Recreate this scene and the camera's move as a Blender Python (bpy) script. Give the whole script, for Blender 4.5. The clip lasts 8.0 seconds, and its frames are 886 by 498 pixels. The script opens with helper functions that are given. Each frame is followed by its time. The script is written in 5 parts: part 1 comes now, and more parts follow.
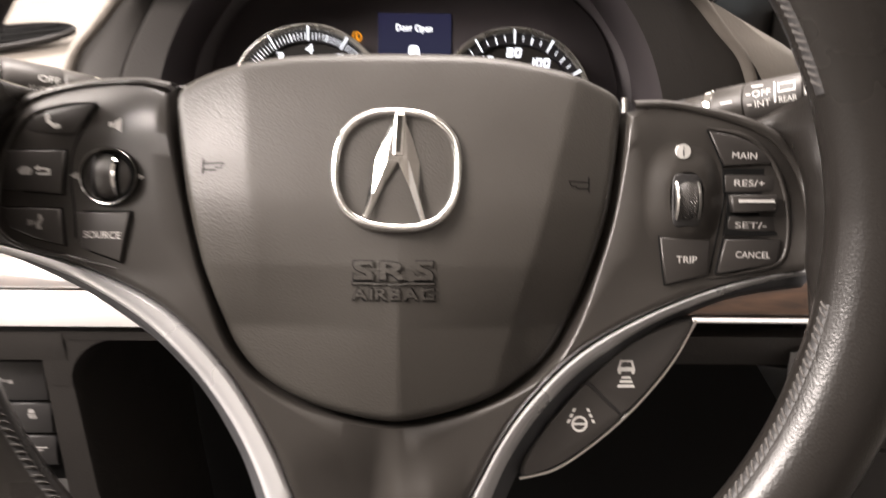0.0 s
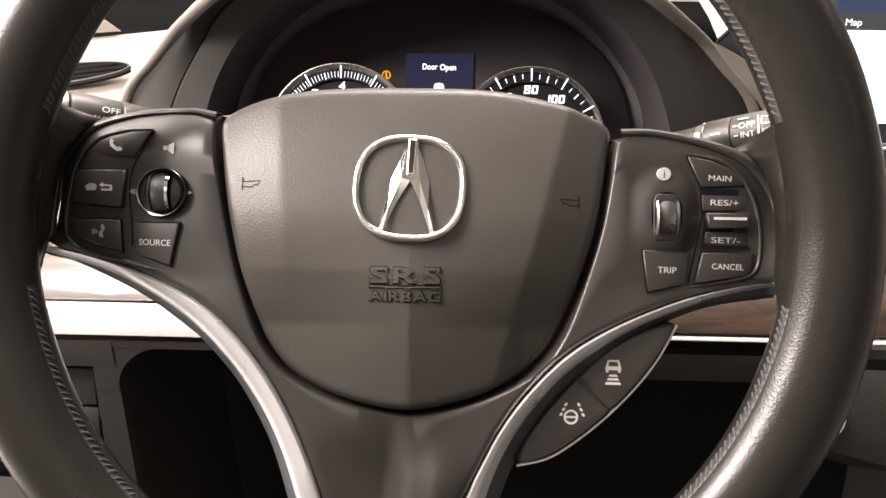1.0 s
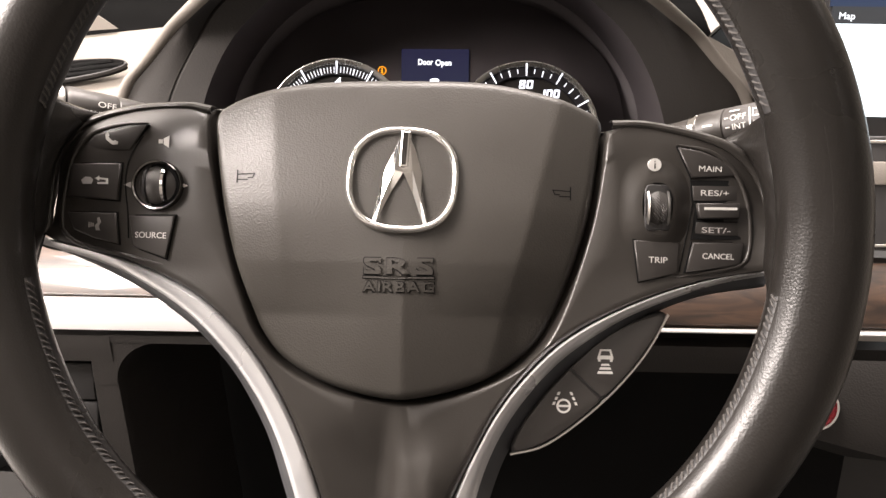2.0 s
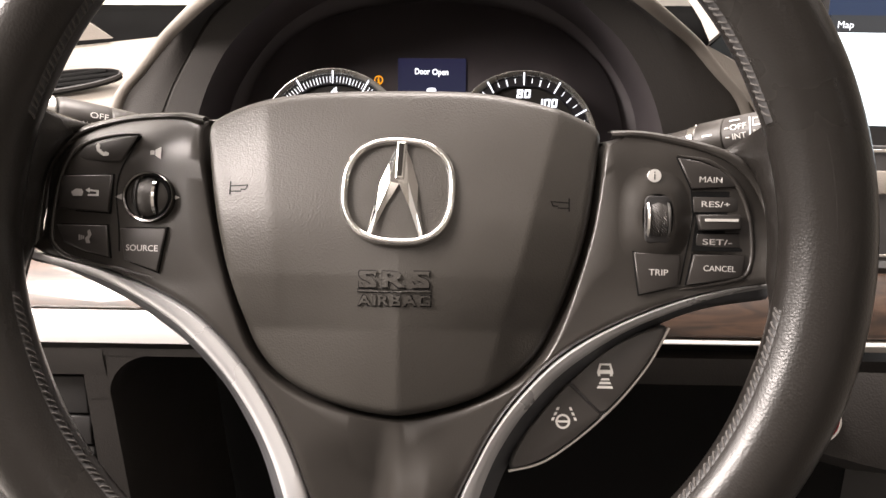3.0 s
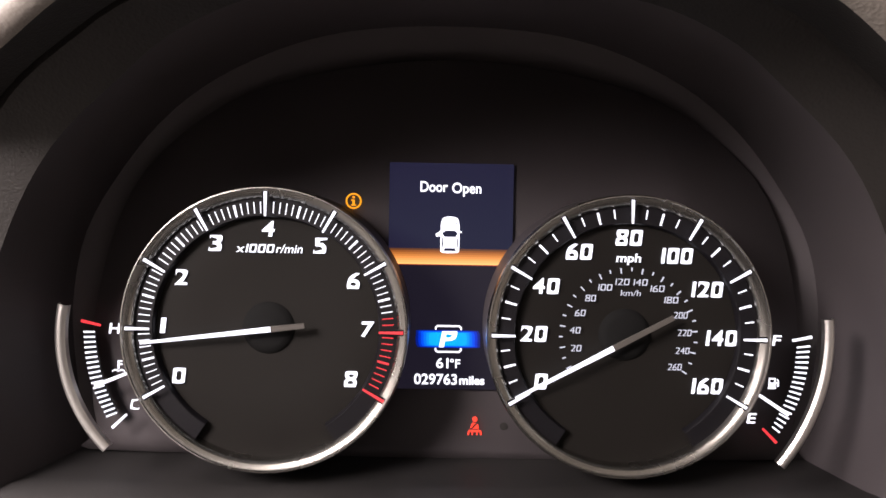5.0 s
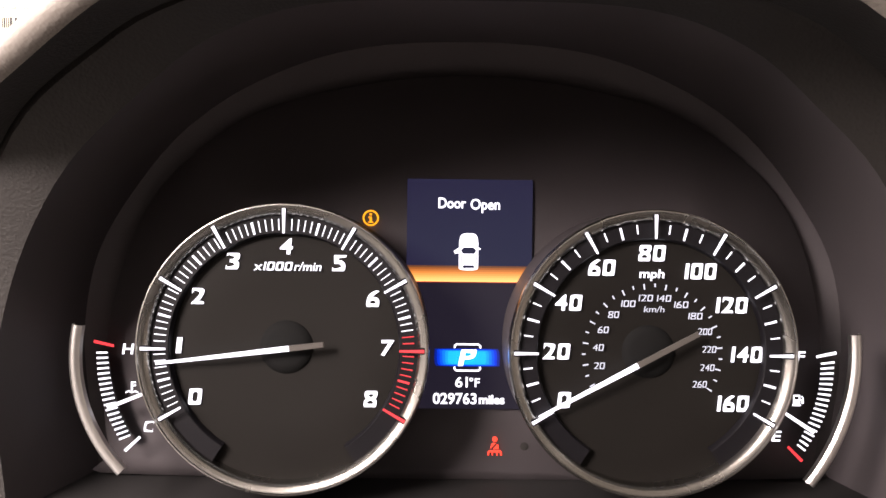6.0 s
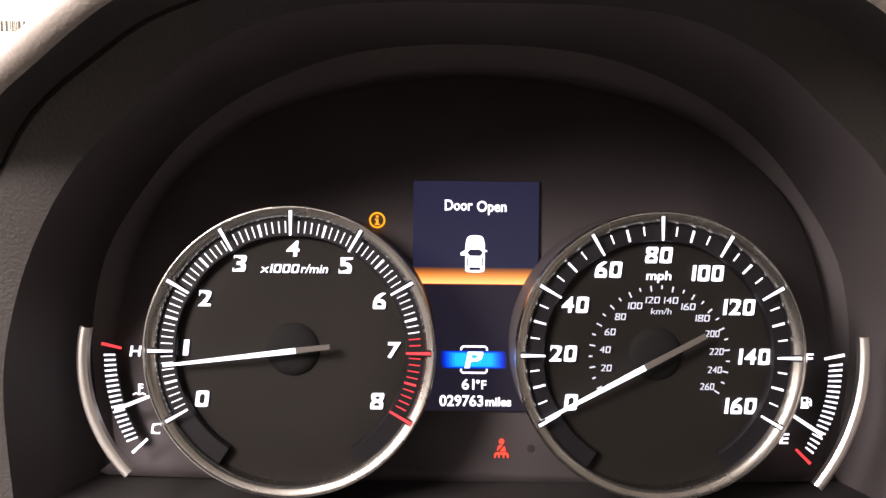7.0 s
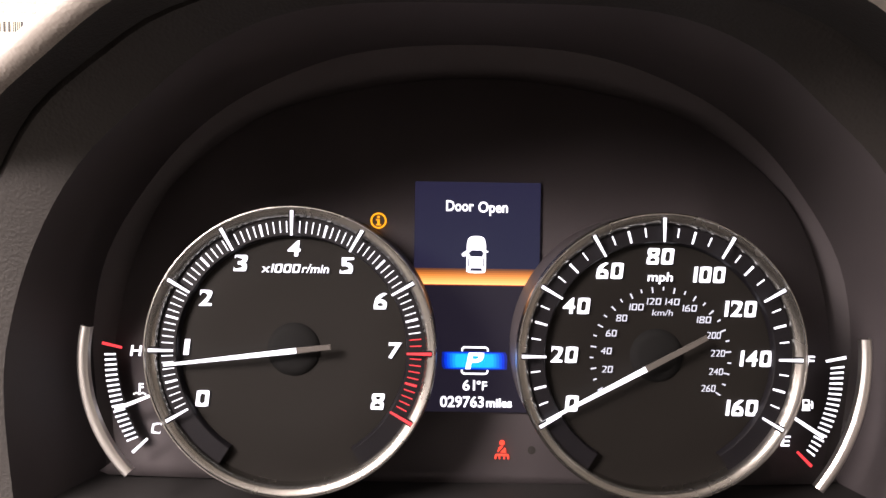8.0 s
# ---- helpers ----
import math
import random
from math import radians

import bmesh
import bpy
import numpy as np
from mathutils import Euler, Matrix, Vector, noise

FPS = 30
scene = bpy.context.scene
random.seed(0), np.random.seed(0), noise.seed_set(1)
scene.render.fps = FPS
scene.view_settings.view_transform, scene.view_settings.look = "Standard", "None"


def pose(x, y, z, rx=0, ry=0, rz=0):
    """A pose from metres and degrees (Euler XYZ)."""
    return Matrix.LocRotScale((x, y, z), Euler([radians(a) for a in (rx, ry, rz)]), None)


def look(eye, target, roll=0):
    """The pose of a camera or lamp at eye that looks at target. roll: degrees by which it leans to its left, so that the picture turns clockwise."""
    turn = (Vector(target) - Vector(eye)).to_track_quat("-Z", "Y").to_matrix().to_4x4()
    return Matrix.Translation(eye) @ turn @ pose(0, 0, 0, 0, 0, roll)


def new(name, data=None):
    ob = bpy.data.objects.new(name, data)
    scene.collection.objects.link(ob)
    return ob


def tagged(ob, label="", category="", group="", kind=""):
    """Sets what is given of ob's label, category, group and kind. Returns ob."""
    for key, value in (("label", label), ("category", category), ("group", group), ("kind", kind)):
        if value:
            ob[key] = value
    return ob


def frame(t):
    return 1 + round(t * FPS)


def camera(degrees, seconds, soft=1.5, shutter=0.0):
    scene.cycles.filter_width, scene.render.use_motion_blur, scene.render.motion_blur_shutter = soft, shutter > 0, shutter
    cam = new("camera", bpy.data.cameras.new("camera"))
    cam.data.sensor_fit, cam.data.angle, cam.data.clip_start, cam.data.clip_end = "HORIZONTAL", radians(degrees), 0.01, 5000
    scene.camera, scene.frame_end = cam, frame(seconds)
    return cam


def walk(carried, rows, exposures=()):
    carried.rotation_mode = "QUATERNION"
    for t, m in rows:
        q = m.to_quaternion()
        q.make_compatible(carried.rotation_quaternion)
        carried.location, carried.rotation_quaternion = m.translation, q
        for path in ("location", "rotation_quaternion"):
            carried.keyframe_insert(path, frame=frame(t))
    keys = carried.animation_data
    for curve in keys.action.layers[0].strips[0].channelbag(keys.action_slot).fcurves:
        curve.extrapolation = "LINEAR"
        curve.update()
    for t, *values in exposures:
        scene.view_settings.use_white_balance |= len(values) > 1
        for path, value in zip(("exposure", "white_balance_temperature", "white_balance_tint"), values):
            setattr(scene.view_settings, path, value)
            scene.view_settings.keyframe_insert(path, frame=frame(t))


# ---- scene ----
cam = camera(57.5, 8.0, shutter=0.5)
PATH = [
    (0, (-0.006, 0.01, 1.046), (0.019, 1.837, 0.234), 0.8),
    (0.2, (-0.005, -0.004, 1.05), (-0.038, 1.845, 0.287), 0.4),
    (0.5, (-0.001, -0.02, 1.051), (-0.07, 1.833, 0.301), 0.3),
    (0.7, (0.003, -0.021, 1.049), (-0.061, 1.84, 0.32), 0.6),
    (1, (0.005, -0.029, 1.051), (-0.059, 1.833, 0.325), 0.4),
    (1.5, (0.007, -0.033, 1.05), (-0.058, 1.827, 0.319), 0.2),
    (3, (0.008, -0.027, 1.049), (-0.05, 1.842, 0.338), 0.1),
    (3.2, (0.004, 0.009, 1.048), (-0.043, 1.882, 0.35), 0.6),
    (3.4, (-0.001, 0.063, 1.05), (-0.025, 1.939, 0.356), 0.5),
    (3.5, (-0.006, 0.097, 1.047), (-0.001, 1.971, 0.35), 1.2),
    (3.6, (-0.009, 0.125, 1.044), (0.013, 2.001, 0.353), 1.1),
    (4, (-0.026, 0.186, 1.044), (0.06, 2.097, 0.463), 1.2),
    (4.2, (-0.022, 0.214, 1.047), (0.033, 2.119, 0.439), 0.8),
    (4.5, (-0.03, 0.246, 1.038), (0.021, 2.15, 0.431), 1.4),
    (4.7, (-0.026, 0.264, 1.037), (0.0, 2.163, 0.411), 1.5),
    (5.8, (-0.032, 0.279, 1.035), (-0.025, 2.191, 0.447), 0.9),
    (6, (-0.036, 0.277, 1.034), (-0.01, 2.193, 0.459), 0.9),
    (6.5, (-0.036, 0.277, 1.034), (-0.02, 2.194, 0.464), 0.6),
    (7, (-0.036, 0.277, 1.034), (-0.026, 2.194, 0.464), 0.7),
    (7.5, (-0.036, 0.277, 1.033), (-0.028, 2.195, 0.467), 0.8),
    (8, (-0.036, 0.277, 1.033), (-0.029, 2.196, 0.47), 0.9),
]
walk(cam, [(t, look(eye, target, roll)) for t, eye, target, roll in PATH], [(0, 0.78, 6500, 10), (3.2, 0.78, 6500, 10), (3.5, 0.62, 6500, 10), (4.0, 0.36, 6600, 12), (4.4, 0.2, 6150, 15), (4.7, 0.25, 6250, 15), (5.8, 0.8, 6600, 16), (8, 0.8, 6600, 16)])
# ---------------------------------------------------------------- light
world = bpy.data.worlds.new("world")
scene.world = world
world.use_nodes = True
world.node_tree.nodes["Background"].inputs[0].default_value = (0.75, 0.82, 1.0, 1)
world.node_tree.nodes["Background"].inputs[1].default_value = 0.03


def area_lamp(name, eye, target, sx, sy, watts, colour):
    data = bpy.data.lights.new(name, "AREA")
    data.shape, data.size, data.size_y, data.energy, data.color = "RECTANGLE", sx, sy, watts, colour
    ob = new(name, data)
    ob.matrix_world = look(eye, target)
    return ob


WARM = (1.0, 0.895, 0.835)
# unseen mid-air lamps stand in for light coming from the showroom
area_lamp("showroom_light", (-2.2, 0.75, 1.65), (-0.1, 0.4, 0.9), 0.8, 2.2, 125, WARM)
# fill lamp added in mid-air inside the cabin to light the wheel
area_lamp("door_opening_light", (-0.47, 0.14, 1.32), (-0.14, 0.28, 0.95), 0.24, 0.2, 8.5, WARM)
# weak panel added behind left for the rim and trims to reflect
area_lamp("showroom_light", (-4.5, -2.2, 1.7), (-0.1, 0.25, 0.95), 3.0, 2.4, 4, (1.0, 0.93, 0.9))
# overhead lamp added to brighten the top of the wheel and dash
area_lamp("showroom_light", (-0.35, 0.78, 2.9), (0, 0.35, 0.95), 2.4, 0.8, 135, WARM)
# unseen narrow strips, added to give chrome and leather thin highlights
for y in (-1.4, -2.3, -3.4):
    area_lamp("ceiling_tube", (-1.3, y, 3.9), (-1.3, y, 0), 4.0, 0.16, 12, WARM)
area_lamp("ceiling_light", (-5.0, 1.0, 3.9), (-5.0, 1.0, 0), 1.2, 9.0, 220, WARM)
area_lamp("ceiling_light", (4.5, 1.0, 3.9), (4.5, 1.0, 0), 1.2, 9.0, 25, WARM)
area_lamp("ceiling_light", (0.0, 6.5, 3.9), (0.0, 6.5, 0), 9.0, 1.2, 200, WARM)
# ---------------------------------------------------------------- materials
def material(name, base, rough=0.5, metal=0.0, bump=0.0, scale=400.0, var=0.12, stain=25.0, kind="noise", rough_var=0.08, spec=0.5, coat=0.0):
    m = bpy.data.materials.new(name)
    m.use_nodes = True
    nt = m.node_tree
    b = nt.nodes["Principled BSDF"]
    b.inputs["Roughness"].default_value, b.inputs["Metallic"].default_value = rough, metal
    b.inputs["Specular IOR Level"].default_value = spec
    b.inputs["Coat Weight"].default_value = coat
    tc = nt.nodes.new("ShaderNodeTexCoord")
    big = nt.nodes.new("ShaderNodeTexNoise")
    big.inputs["Scale"].default_value, big.inputs["Detail"].default_value = stain, 4
    nt.links.new(tc.outputs["Object"], big.inputs["Vector"])
    ramp = nt.nodes.new("ShaderNodeValToRGB")
    ramp.color_ramp.elements[0].position, ramp.color_ramp.elements[1].position = 0.3, 0.7
    ramp.color_ramp.elements[0].color = (*[c * (1 - var) for c in base], 1)
    ramp.color_ramp.elements[1].color = (*[min(1, c * (1 + var)) for c in base], 1)
    nt.links.new(big.outputs["Fac"], ramp.inputs[0])
    nt.links.new(ramp.outputs[0], b.inputs["Base Color"])
    if rough_var:
        mr = nt.nodes.new("ShaderNodeMapRange")
        mr.inputs["To Min"].default_value, mr.inputs["To Max"].default_value = max(0.02, rough - rough_var), min(1, rough + rough_var)
        nt.links.new(big.outputs["Fac"], mr.inputs["Value"])
        nt.links.new(mr.outputs[0], b.inputs["Roughness"])
    if bump:
        if kind == "grain":
            fine = nt.nodes.new("ShaderNodeTexVoronoi")
            fine.feature = "SMOOTH_F1"
            fine.inputs["Smoothness"].default_value = 0.35
            warp = nt.nodes.new("ShaderNodeTexNoise")
            warp.inputs["Scale"].default_value = scale * 0.35
            nt.links.new(tc.outputs["Object"], warp.inputs["Vector"])
            mix = nt.nodes.new("ShaderNodeVectorMath")
            mix.operation = "MULTIPLY_ADD"
            nt.links.new(warp.outputs["Color"], mix.inputs[0])
            mix.inputs[1].default_value = (0.9 / scale,) * 3
            nt.links.new(tc.outputs["Object"], mix.inputs[2])
            nt.links.new(mix.outputs[0], fine.inputs["Vector"])
            out = fine.outputs["Distance"]
        else:
            fine = nt.nodes.new("ShaderNodeTexNoise")
            fine.inputs["Detail"].default_value = 3
            nt.links.new(tc.outputs["Object"], fine.inputs["Vector"])
            out = fine.outputs["Fac"]
        fine.inputs["Scale"].default_value = scale
        bp = nt.nodes.new("ShaderNodeBump")
        bp.inputs["Strength"].default_value, bp.inputs["Distance"].default_value = bump, 0.4 / scale
        nt.links.new(out, bp.inputs["Height"])
        nt.links.new(bp.outputs[0], b.inputs["Normal"])
    return m


def glow(name, colour, strength, base=(0.02, 0.02, 0.02)):
    m = bpy.data.materials.new(name)
    m.use_nodes = True
    b = m.node_tree.nodes["Principled BSDF"]
    b.inputs["Base Color"].default_value = (*base, 1)
    b.inputs["Roughness"].default_value = 0.4
    b.inputs["Emission Color"].default_value = (*colour, 1)
    b.inputs["Emission Strength"].default_value = strength
    b.inputs["Specular IOR Level"].default_value = 0.08
    return m


def wood_material():
    m = bpy.data.materials.new("burl_wood")
    m.use_nodes = True
    nt = m.node_tree
    b = nt.nodes["Principled BSDF"]
    tc = nt.nodes.new("ShaderNodeTexCoord")
    mp = nt.nodes.new("ShaderNodeMapping")
    mp.inputs["Scale"].default_value = (12, 60, 60)
    nz = nt.nodes.new("ShaderNodeTexNoise")
    nz.inputs["Scale"].default_value, nz.inputs["Detail"].default_value, nz.inputs["Distortion"].default_value = 1.6, 6, 1.8
    ramp = nt.nodes.new("ShaderNodeValToRGB")
    ramp.color_ramp.elements[0].position, ramp.color_ramp.elements[1].position = 0.35, 0.68
    ramp.color_ramp.elements[0].color, ramp.color_ramp.elements[1].color = (0.010, 0.0055, 0.0035, 1), (0.055, 0.029, 0.017, 1)
    nt.links.new(tc.outputs["Object"], mp.inputs[0])
    nt.links.new(mp.outputs[0], nz.inputs["Vector"])
    nt.links.new(nz.outputs["Fac"], ramp.inputs[0])
    nt.links.new(ramp.outputs[0], b.inputs["Base Color"])
    b.inputs["Roughness"].default_value, b.inputs["Coat Weight"].default_value = 0.42, 0.3
    return m


LEATHER = material("rim_leather", (0.011, 0.0098, 0.0088), 0.28, bump=0.14, scale=1100, kind="grain", var=0.1, stain=14, rough_var=0.04, spec=0.3)
PAD = material("airbag_vinyl", (0.034, 0.0308, 0.0268), 0.44, bump=0.34, scale=1350, kind="grain", var=0.06, stain=30)
SPOKE = material("spoke_plastic", (0.026, 0.0233, 0.0208), 0.36, bump=0.16, scale=1500, var=0.05)
BUTTON = material("button_rubber", (0.030, 0.027, 0.025), 0.45, bump=0.05, scale=1500, var=0.05)
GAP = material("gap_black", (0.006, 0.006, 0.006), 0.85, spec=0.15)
CHROME = material("chrome", (0.82, 0.815, 0.81), 0.08, metal=1.0, var=0.02, rough_var=0.02)
DARKCHROME = material("dark_chrome", (0.11, 0.107, 0.104), 0.16, metal=1.0)
SATIN = material("satin_silver", (0.74, 0.725, 0.70), 0.32, metal=1.0, var=0.03, rough_var=0.04)
BRIGHT = material("bright_trim", (0.84, 0.83, 0.82), 0.36, metal=0.35, var=0.02)
RING = material("dial_ring_silver", (0.36, 0.35, 0.325), 0.27, metal=1.0, var=0.03)
TRIM = material("trim_silver", (0.60, 0.60, 0.61), 0.28, metal=0.6, var=0.02, rough_var=0.03)
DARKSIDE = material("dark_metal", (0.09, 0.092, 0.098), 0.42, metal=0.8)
KNURL = material("knurled_plastic", (0.04, 0.037, 0.035), 0.42, var=0.05)
MATTE = material("matt_black", (0.0045, 0.0045, 0.0045), 0.9, spec=0.0)
PRINT = material("white_print", (0.56, 0.55, 0.53), 0.5, var=0.03)
FAINT = material("faded_print", (0.30, 0.29, 0.28), 0.5, var=0.05)
THREAD = material("grey_thread", (0.05, 0.046, 0.043), 0.9, bump=0.3, scale=3000)
DASH = material("dash_vinyl", (0.18, 0.162, 0.142), 0.6, bump=0.3, scale=800, kind="grain", var=0.05, stain=12)
HOODIN = material("hood_inner_vinyl", (0.016, 0.014, 0.0125), 0.62, bump=0.3, scale=800, kind="grain", var=0.06, stain=15)
LOWER = material("lower_dash_plastic", (0.0114, 0.0096, 0.0084), 0.55, bump=0.3, scale=900, kind="grain", var=0.08)
TRACK = material("dial_track", (0.006, 0.0055, 0.007), 0.5, var=0.05, spec=0.2)
BLACK = material("shroud_black", (0.051, 0.044, 0.047), 0.6, bump=0.1, scale=1200, var=0.1)
TAIL = material("needle_tail", (0.09, 0.082, 0.075), 0.35)
FACE = material("dial_face", (0.0085, 0.0074, 0.0064), 0.6, bump=0.04, scale=2500, var=0.06, spec=0.15)
DARK = material("dark_plastic", (0.015, 0.014, 0.014), 0.55, bump=0.1, scale=1000)
WOOD = wood_material()
WHITE = glow("lit_white", (0.93, 0.93, 1.0), 1.5)
DIMWHITE = glow("lit_dim_white", (0.80, 0.80, 0.92), 0.75)
RED = glow("lit_red", (1.0, 0.05, 0.06), 0.95)
REDICON = glow("lit_red_icon", (1.0, 0.06, 0.03), 1.2)
AMBER = glow("lit_amber", (1.0, 0.36, 0.01), 1.0)
LCD = glow("lit_screen", (0.013, 0.0115, 0.031), 1.0, (0.006, 0.01, 0.012))
LCD_LOW = glow("lit_screen_low", (0.011, 0.009, 0.017), 0.8, (0.01, 0.01, 0.012))


# ---------------------------------------------------------------- builders
def finish(name, bm, mat, parent=None, label="", smooth=True, angle=40):
    if smooth:
        for fc in bm.faces:
            fc.smooth = True
        lim = radians(angle)
        for e in bm.edges:
            if len(e.link_faces) == 2 and e.calc_face_angle(0) > lim:
                e.smooth = False
    me = bpy.data.meshes.new(name)
    bm.to_mesh(me)
    bm.free()
    me.materials.append(mat)
    ob = new(name, me)
    if parent:
        ob.parent = parent
    if label:
        ob["label"] = label
    return ob


def part(name, bm, mat, parent, label="", smooth=True, angle=40):
    return finish(name, bm, mat, parent, label, smooth, angle)


def base_empty(name, m, label, category, group="", kind=""):
    ob = new(name)
    ob.empty_display_size = 0.02
    ob.matrix_world = m
    return tagged(ob, label, category, group, kind)


def mm(p):
    return Vector([c * 0.001 for c in p])


def spline(pts, n, closed=False):
    """Catmull-Rom through the points, n samples in all, evenly by length of chord."""
    P = [Vector(p) for p in pts]
    k = len(P)
    segs = k if closed else k - 1
    out = []
    per = 12
    for i in range(segs):
        if closed:
            a, b, c, d = P[(i - 1) % k], P[i], P[(i + 1) % k], P[(i + 2) % k]
        else:
            b, c = P[i], P[i + 1]
            a = P[i - 1] if i else b * 2 - c
            d = P[i + 2] if i + 2 < k else c * 2 - b
        for j in range(per):
            s = j / per
            out.append(0.5 * ((2 * b) + (c - a) * s + (2 * a - 5 * b + 4 * c - d) * s * s + (3 * b - a - 3 * c + d) * s ** 3))
    if not closed:
        out.append(P[-1])
    else:
        out.append(out[0].copy())
    L = [0.0]
    for i in range(1, len(out)):
        L.append(L[-1] + (out[i] - out[i - 1]).length)
    res, j = [], 0
    m = n if closed else n - 1
    for i in range(n):
        want = L[-1] * i / m
        while j < len(L) - 2 and L[j + 1] < want:
            j += 1
        f = (want - L[j]) / max(1e-9, L[j + 1] - L[j])
        res.append(out[j].lerp(out[j + 1], min(1, max(0, f))))
    return res


def loft(rows, close=False, wrap=False, cap=False):
    """A skin over rows of points (metres). close: each row is a ring; wrap: the last row joins the first; cap: fill the end rings."""
    bm = bmesh.new()
    V = [[bm.verts.new(p) for p in r] for r in rows]
    n = len(V[0])
    for i in range(len(V) if wrap else len(V) - 1):
        a, b = V[i], V[(i + 1) % len(V)]
        for j in range(n if close else n - 1):
            k = (j + 1) % n
            bm.faces.new((a[j], a[k], b[k], b[j]))
    if cap:
        bm.faces.new(V[0][::-1])
        bm.faces.new(V[-1])
    bmesh.ops.recalc_face_normals(bm, faces=bm.faces)
    return bm


def plate(outline, z0, z1, bevel=0.0, seg=2, lift=None):
    """A slab over a flat outline (mm), from z0 to z1, its top edge rounded. lift(x, y): added height."""
    bm = bmesh.new()
    o = [Vector((p[0], p[1])) for p in outline]
    area = sum(o[i].x * o[(i + 1) % len(o)].y - o[(i + 1) % len(o)].x * o[i].y for i in range(len(o)))
    if area < 0:
        o = o[::-1]
    n = len(o)
    c = sum(o, Vector((0, 0))) / n

    def ring(inset, z):
        r = []
        for i in range(n):
            a, b, d = o[i - 1], o[i], o[(i + 1) % n]
            t = ((b - a).normalized() + (d - b).normalized())
            t = t.normalized() if t.length > 1e-6 else (b - a).normalized()
            nrm = Vector((-t.y, t.x))
            q = b + nrm * inset
            h = z + (lift(q.x, q.y) if lift else 0)
            r.append(bm.verts.new(mm((q.x, q.y, h))))
        return r
    rings = [ring(0, z0), ring(0, z1 - bevel)]
    if bevel:
        for s in range(1, seg + 1):
            an = math.pi / 2 * s / seg
            rings.append(ring(bevel * (1 - math.cos(an)), z1 - bevel + bevel * math.sin(an)))
    for a, b in zip(rings, rings[1:]):
        for i in range(n):
            k = (i + 1) % n
            bm.faces.new((a[i], a[k], b[k], b[i]))
    bm.faces.new(rings[-1])
    bm.faces.new(rings[0][::-1])
    return bm


def dome(outline, centre, height, rings=10, edge=3.0, drop=6.0):
    """A shell over a star-shaped outline (mm) with the height of height(x, y), its border rounded down by drop over edge."""
    bm = bmesh.new()
    c = Vector(centre)
    o = [Vector((p[0], p[1])) for p in outline]
    levels = [(i / rings) for i in range(1, rings)]
    V = []
    for s in levels:
        row = []
        for p in o:
            q = c + (p - c) * s * (1 - edge / max(edge * 2, (p - c).length))
            row.append(bm.verts.new(mm((q.x, q.y, height(q.x, q.y)))))
        V.append(row)
    for k in range(0, 5):
        an = math.pi / 2 * k / 4
        row = []
        for p in o:
            d = (p - c)
            q = p - d.normalized() * edge * (1 - math.sin(an))
            row.append(bm.verts.new(mm((q.x, q.y, height(q.x, q.y) - drop * (1 - math.cos(an))))))
        V.append(row)
    row = [bm.verts.new(mm((p[0], p[1], height(p[0], p[1]) - drop - 12))) for p in o]
    V.append(row)
    mid = bm.verts.new(mm((c.x, c.y, height(c.x, c.y))))
    n = len(o)
    for i in range(n):
        bm.faces.new((mid, V[0][i], V[0][(i + 1) % n]))
    for a, b in zip(V, V[1:]):
        for i in range(n):
            k = (i + 1) % n
            bm.faces.new((a[i], b[i], b[k], a[k]))
    bmesh.ops.recalc_face_normals(bm, faces=bm.faces)
    return bm


def lathe(profile, seg=64, centre=(0, 0), a0=0.0, a1=360.0):
    """Turn a profile of (radius, height) in mm about the local z axis through centre."""
    full = abs(a1 - a0) >= 359.9
    n = seg if full else seg + 1
    rows = []
    for i in range(n):
        t = radians(a0 + (a1 - a0) * i / seg)
        rows.append([mm((centre[0] + r * math.cos(t), centre[1] + r * math.sin(t), h)) for r, h in profile])
    return loft(rows, wrap=full)


def tube(path, radius, seg=8, cap=True, flat=1.0):
    """A round bar along a path (metres); radius in metres, one value or one for each point."""
    P = [Vector(p) for p in path]
    rows = []
    up = Vector((0, 0, 1))
    for i, p in enumerate(P):
        t = (P[min(i + 1, len(P) - 1)] - P[max(i - 1, 0)]).normalized()
        s = t.cross(up)
        s = s.normalized() if s.length > 1e-4 else t.cross(Vector((0, 1, 0))).normalized()
        w = s.cross(t).normalized()
        r = radius[i] if isinstance(radius, (list, tuple)) else radius
        rows.append([p + s * r * math.cos(a) + w * r * flat * math.sin(a) for a in [2 * math.pi * j / seg for j in range(seg)]])
    return loft(rows, close=True, cap=cap)


def glyph_mesh(text, height, depth, bold):
    """One run of the built-in font as a bmesh in mm, its left foot at 0."""
    cu = bpy.data.curves.new("word", "FONT")
    cu.body, cu.size, cu.extrude, cu.offset = text, height / 0.69, depth, bold
    cu.align_y, cu.resolution_u = "TOP_BASELINE", 4
    tmp = bpy.data.objects.new("word", cu)
    scene.collection.objects.link(tmp)
    me = bpy.data.meshes.new_from_object(tmp.evaluated_get(bpy.context.evaluated_depsgraph_get()))
    bm = bmesh.new()
    bm.from_mesh(me)
    bpy.data.objects.remove(tmp)
    bpy.data.curves.remove(cu)
    bpy.data.meshes.remove(me)
    return bm


